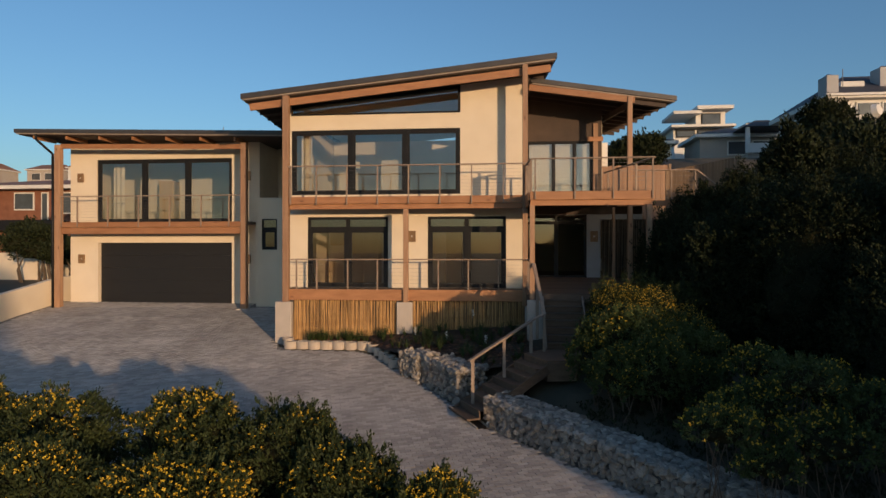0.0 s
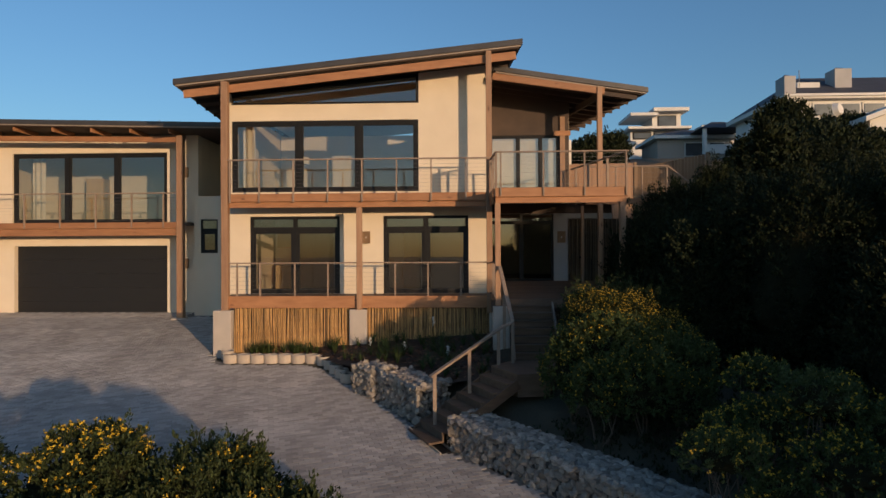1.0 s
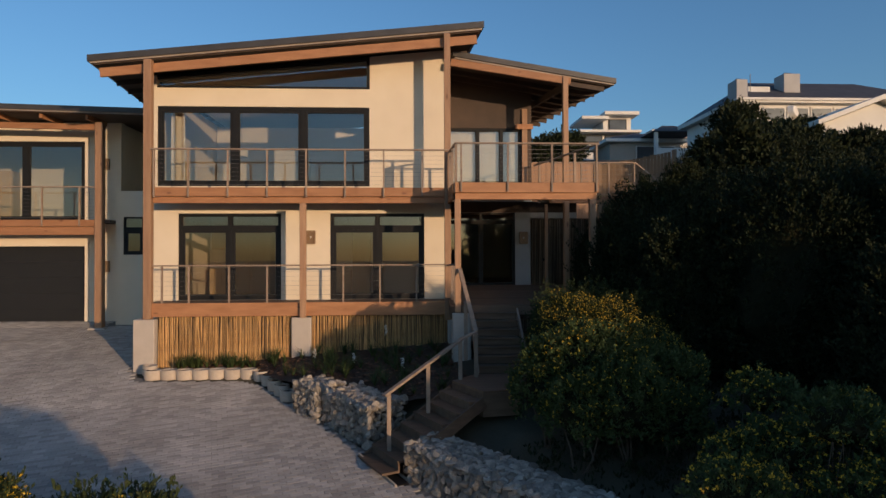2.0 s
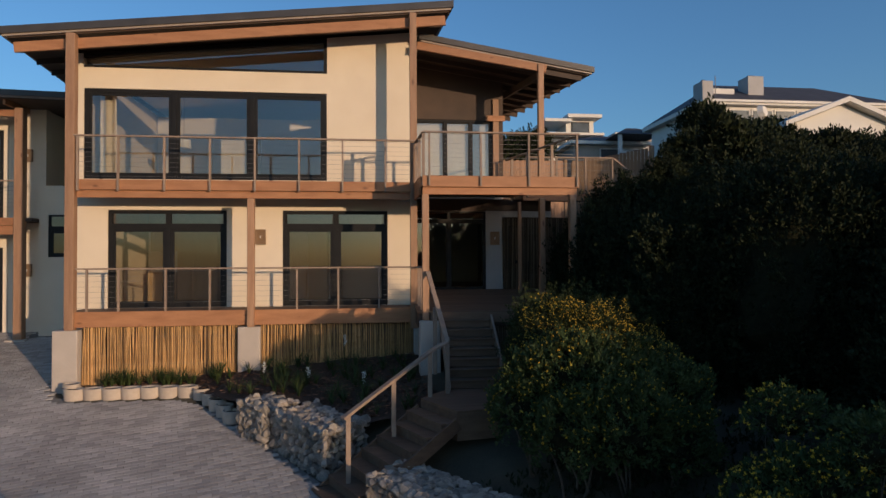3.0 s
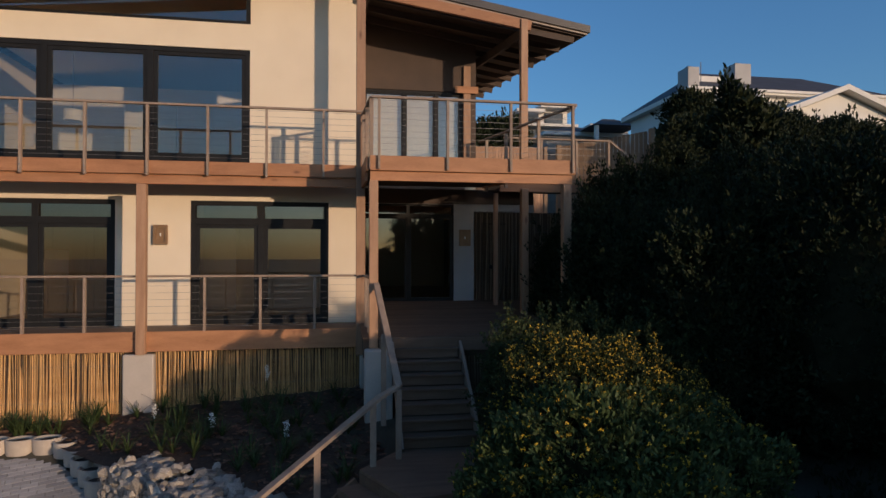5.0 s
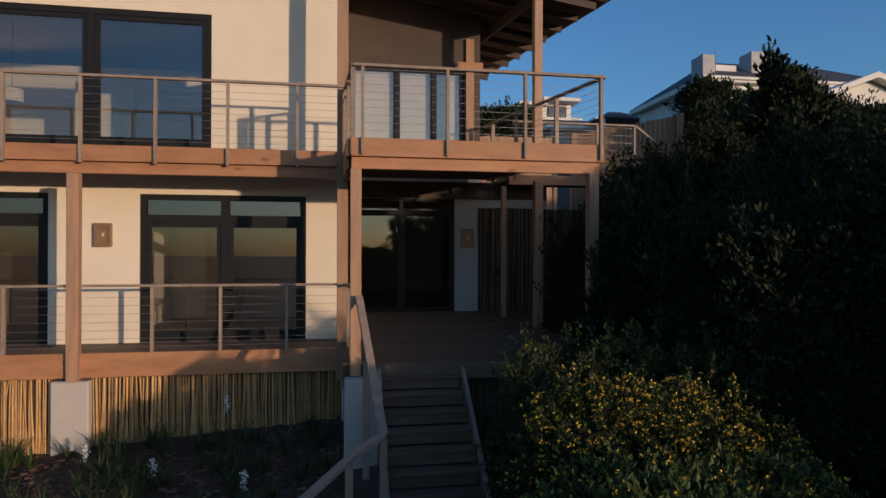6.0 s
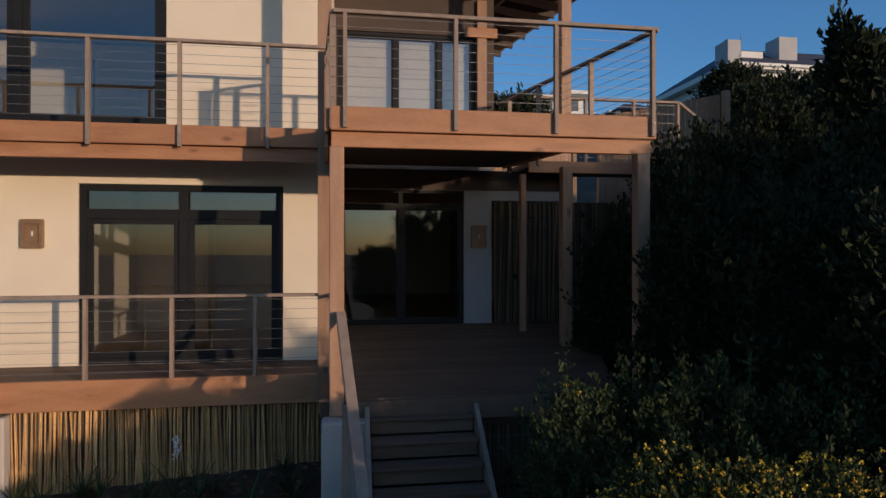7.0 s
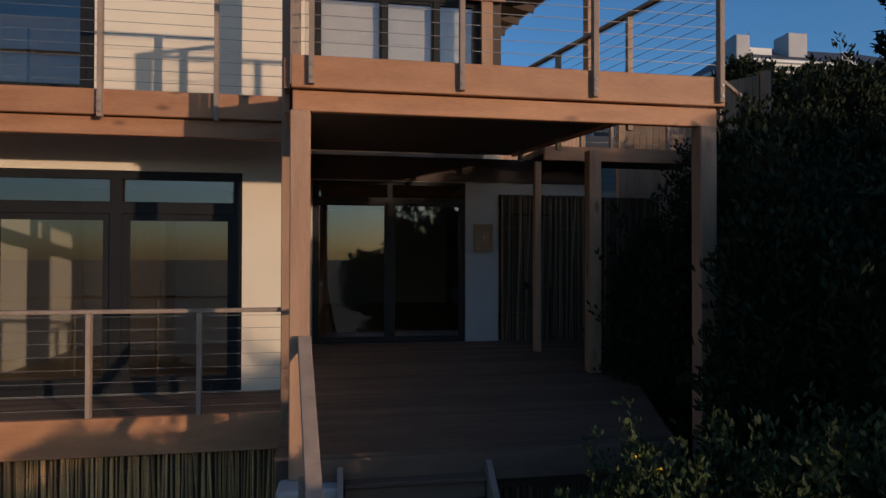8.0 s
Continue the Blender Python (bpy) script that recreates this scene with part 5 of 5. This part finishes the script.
for k, (x, y, top, rr) in enumerate(((5.3, 18.5, 5.85, 0.65), (8.3, 25.8, 7.0, 1.3), (11.5, 26.5, 7.6, 1.8), (14.8, 27.2, 7.3, 2.0), (9.8, 24.0, 6.9, 1.6), (13.9, 35.0, 10.6, 1.4), (16.5, 33.5, 9.4, 1.7), (18.6, 27.0, 7.4, 2.2), (3.0, 34.0, 8.5, 1.4), (22.5, 28.0, 7.8, 2.2))):
    z = min(land_z(x, y), top - 2.4)
    tree(x, y, z, (top - z) * 0.97, rr, 70 + k, "dark evergreen tree on the slope below the houses")
for k, (x, y, h, rr) in enumerate(((-31.5, 33.0, 2.6, 1.3), (-34.0, 33.5, 3.2, 1.5), (-37.0, 36.5, 3.6, 1.7), (-29.0, 32.0, 2.0, 1.0), (-32.5, 40.0, 4.0, 1.7))):
    tree(x, y, land_z(x, y), h, rr, 90 + k, "dark leafy garden tree beside the neighbouring house")


# tall hedge trees behind the street end of the walk, mirrored in the entrance glass; the last is added to block more
# sky light
for k, b in enumerate([(3.2, -30.3, 0.8, 2.3, 2.0, 6.2), (7.2, -30.8, 1.4, 2.9, 2.2, 7.6), (-0.6, -31.0, -0.6, 2.4, 1.8, 3.2), (11.2, -30.6, 1.2, 2.6, 2.0, 7.0)]):
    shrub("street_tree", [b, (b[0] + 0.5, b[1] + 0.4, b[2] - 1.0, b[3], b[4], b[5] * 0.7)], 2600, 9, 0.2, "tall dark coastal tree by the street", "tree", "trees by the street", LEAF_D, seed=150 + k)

# fences and walkway by the hedge
def fence(name, a, b, zt0, zt1, zb0, zb1, label, w=0.11, wood=None):
    f = tagged(new(name), label, "fence", "timber fences")
    a, b = Vector(a), Vector(b)
    L = (b - a).length
    d = (b - a) / L
    n = Vector((-d.y, d.x))
    me = bpy.data.meshes.new("paling")
    bm = bmesh.new()
    boxes(bm, -w / 2 + 0.004, w / 2 - 0.004, -0.011, 0.011, 0, 1)
    bm.to_mesh(me)
    bm.free()
    me.materials.append(wood or FENCE)
    ang = math.degrees(math.atan2(d.y, d.x))
    rr = random.Random(int(L * 100))
    for i in range(int(L / w)):
        p = a + d * (w * (i + 0.5))
        q = i * w / L
        zb, zt = zb0 + (zb1 - zb0) * q, zt0 + (zt1 - zt0) * q + rr.uniform(-0.015, 0.015)
        piece("paling", me, f, pose(p.x, p.y, zb, 0, 0, ang) @ Matrix.Diagonal((1, 1, zt - zb, 1)))
    for k in (0.2, 0.85):
        p, q = a + n * 0.03, b + n * 0.03
        one("rail", FENCE, f, bar, (p.x, p.y, zb0 + k * (zt0 - zb0)), (q.x, q.y, zb1 + k * (zt1 - zb1)), 0.03, 0.08)
    for e, zz, zg in ((a, zt0, zb0), (b, zt1, zb1)):
        one("fence_post", FENCE, f, boxes, e.x - 0.06, e.x + 0.06, e.y - 0.06, e.y + 0.06, zg - 0.4, zz + 0.04)
    return f


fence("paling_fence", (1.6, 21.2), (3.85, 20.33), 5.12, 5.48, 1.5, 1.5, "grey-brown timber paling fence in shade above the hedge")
# warmer wood than the other fence: the low sun is put into its colour
fence("paling_fence", (-0.6, 26.4), (3.0, 26.4), 6.0, 6.02, 1.5, 3.0, "timber paling fence with evening sun put into its orange-brown colour", wood=TIMBER_V)
deck("walkway", [(-0.7, 18.7), (1.9, 18.7), (1.9, 19.9), (-0.7, 19.9)], 3.80, [((-0.7, 18.68, 3.70), (1.9, 18.68, 3.70), 0.05, 0.19)], "grey timber walkway beside the balcony")
railing("walkway_railing", [(-0.6, 18.75), (1.95, 18.75)], 3.80, 4.86, [(0, 0.35), (0, 0.68), (0, 0.99)], "thin brown cable railing along the walkway", cables=7)
one("stair_rail", GREYWOOD, tagged(new("sloping_handrail"), "short sloping handrail at the walkway end", "handrail"), bar, (1.95, 18.75, 4.84), (2.75, 18.7, 4.2), 0.06, 0.04)
post(1.80, 18.85, 0.6, 3.6, 0.12, "square post under the walkway")
tagged(one("satellite_dish", PAINT, None, rod, (13.2, 28.8, 8.8), (13.32, 28.62, 8.84), 0.36, 14, 0.26), "grey satellite dish on a pole behind the hedge", "dish")
one("pole", STEEL, bpy.data.objects["satellite_dish"], rod, (13.24, 28.84, 4.0), (13.24, 28.84, 8.75), 0.04, 8)
tagged(one("antenna", STEEL, None, rod, (-17.8, 25.0, 6.9), (-17.8, 25.0, 7.9), 0.02, 6), "thin metal antenna on the garage roof", "antenna")

# ---------------------------------------------------------------- glimpses of the rooms
def curtain(x0, x1, y, z0, z1, label):
    n = int((x1 - x0) / 0.03)
    v, f = [], []
    for i in range(n + 1):
        x = x0 + (x1 - x0) * i / n
        for dy in (0.0, 0.006):
            for z in (z0, z1):
                v.append((x, y + 0.035 * math.sin(i * 0.9) + dy, z))
    for i in range(n):
        a = i * 4
        f += [(a, a + 4, a + 5, a + 1), (a + 2, a + 3, a + 7, a + 6)]
    tagged(soup("curtain", v, f, CLOTH, smooth=True), label, "curtain", "curtains")


curtain(-11.75, -11.35, 18.4, 4.0, 6.2, "cream gathered curtain behind the living room window")


def blind(x0, x1, y, z0, z1, label):
    """A drawn fabric blind with its bottom rail and roller."""
    b = tagged(new("window_blind"), label, "blind", "balcony door blinds")
    bm = bmesh.new()
    n = int((z1 - z0) / 0.25)
    for i in range(n):
        a, c = z0 + (z1 - z0) * i / n, z0 + (z1 - z0) * (i + 1) / n
        boxes(bm, x0, x1, y - 0.006 * (i % 2), y + 0.006, a + 0.002, c)
    part("fabric", bm, CLOTH, b)
    one("bottom_rail", PAINT, b, boxes, x0, x1, y - 0.014, y + 0.014, z0 - 0.035, z0)
    one("roller", PAINT, b, rod, (x0, y, z1 + 0.03), (x1, y, z1 + 0.03), 0.03, 10)


blind(-3.68, -2.84, 19.56, 4.05, 5.86, "pale fabric blind drawn down behind the balcony door")
blind(-2.74, -2.10, 19.56, 4.05, 5.86, "cream fabric blind drawn down behind the balcony door")
blind(-2.0, -1.48, 19.56, 4.05, 5.86, "cream fabric blind drawn down behind the balcony door")
curtain(-21.7, -21.2, 22.6, 3.35, 5.9, "cream curtain at the end of the window")


def cabinet(x0, x1, y0, y1, z0, z1, doors, label, m=CABINET):
    c = tagged(new("kitchen_cabinet"), label, "cabinet", "kitchen cabinets")
    one("body", m, c, boxes, x0, x1, y0, y1, z0, z1)
    w = (x1 - x0) / doors
    for i in range(doors):
        d = one("door", m, c, boxes, x0 + w * i + 0.01, x0 + w * (i + 1) - 0.01, y0 - 0.022, y0 - 0.002, z0 + 0.02, z1 - 0.02, bevel=0.005)
        one("handle", STEEL, d, rod, (x0 + w * (i + 1) - 0.07, y0 - 0.045, z0 + 0.4 * (z1 - z0)), (x0 + w * (i + 1) - 0.07, y0 - 0.045, z0 + 0.55 * (z1 - z0)), 0.006, 6)


cabinet(-10.9, -9.7, 21.9, 22.55, 0.722, 2.9, 2, "tall pale maple kitchen cabinet against the back wall")
cabinet(-11.8, -10.95, 21.95, 22.55, 0.722, 1.62, 2, "low pale maple kitchen cabinet against the back wall")
cabinet(-11.8, -10.95, 22.2, 22.55, 2.3, 3.0, 2, "small maple wall cabinet above the counter")
cabinet(-6.9, -6.3, 21.9, 22.55, 0.722, 2.9, 1, "tall pale cupboard in the lower room")
tagged(one("wall_panel", INNER, None, boxes, -9.5, -8.3, 21.5, 21.62, 3.925, 5.95), "cream freestanding wall panel in the living room", "panel")
pend = tagged(new("pendant_lamp"), "pale drum pendant lamp in the living room", "lamp")
one("shade", CLOTH, pend, rod, (-10.4, 20.8, 5.3), (-10.4, 20.8, 5.55), 0.2, 16)
one("cord", ALU, pend, rod, (-10.4, 20.8, 5.55), (-10.4, 20.8, 6.9), 0.006, 5)
cabinet(-20.6, -19.9, 24.3, 24.88, 3.302, 5.3, 1, "tall pale cupboard in the room above the garage")

# ---------------------------------------------------------------- pavers of the driveway
def paver_field():
    L, W, G = 0.225, 0.112, 0.007
    ang = math.radians(18)
    c, s = math.cos(ang), math.sin(ang)
    me = bpy.data.meshes.new("paver")
    bm = bmesh.new()
    a, b, e, h = (L - G) / 2, (W - G) / 2, 0.003, 0.01
    lo = [bm.verts.new((x, y, -0.012)) for x, y in ((-a, -b), (a, -b), (a, b), (-a, b))]
    mi = [bm.verts.new((x, y, h - e)) for x, y in ((-a, -b), (a, -b), (a, b), (-a, b))]
    hi = [bm.verts.new((x * (1 - e / a), y * (1 - e / b), h)) for x, y in ((-a, -b), (a, -b), (a, b), (-a, b))]
    bm.faces.new(hi)
    for p, q in ((lo, mi), (mi, hi)):
        for i in range(4):
            bm.faces.new((p[i], p[(i + 1) % 4], q[(i + 1) % 4], q[i]))
    bm.to_mesh(me)
    bm.free()
    me.materials.append(PAVER)
    co = np.array([v.co[:] for v in me.vertices])
    polys = [tuple(p.vertices) for p in me.polygons]
    rr = random.Random(5)
    near, rest = [], []
    for j in range(-220, 260):
        for i in range(-130, 130):
            u, v = (i + 0.5 * (j % 2)) * L, j * W
            x, y = -12 + u * c - v * s, 12 + u * s + v * c
            if not (-8.5 < y < 21.85 and paved(x + 0.12, y) and paved(x, y)) or (y > 21.3 and x > -15):
                continue
            near.append((x, y)) if (-8.6 < x and 11.6 < y < 14.8 and x > edge_x(y) - 1.5) else rest.append((x, y))
    near.sort(key=lambda p: edge_x(p[1]) - p[0])
    near, rest = near[:300], rest + near[300:]

    def place(x, y):
        sl = (drive_z(y + 0.3) - drive_z(y - 0.3)) / 0.6
        m = pose(x, y, drive_z(y) + rr.uniform(-0.0015, 0.0015)) @ Euler((math.atan(sl) + rr.gauss(0, 0.005), rr.gauss(0, 0.005), 0)).to_matrix().to_4x4() @ pose(0, 0, 0, 0, 0, 18)
        return m

    for x, y in near:
        piece("paver", me, driveway, place(x, y))
    n = len(co)
    V = np.empty((len(rest) * n, 3), np.float32)
    F = []
    for k, (x, y) in enumerate(rest):
        m = np.array(place(x, y))
        V[k * n:(k + 1) * n] = co @ m[:3, :3].T + m[:3, 3]
        F += [tuple(k * n + i for i in p) for p in polys]
    tagged(soup("paver_field", V.tolist(), F, PAVER_I, driveway), "grey-brown clay pavers in running bond", kind="stuff")


paver_field()
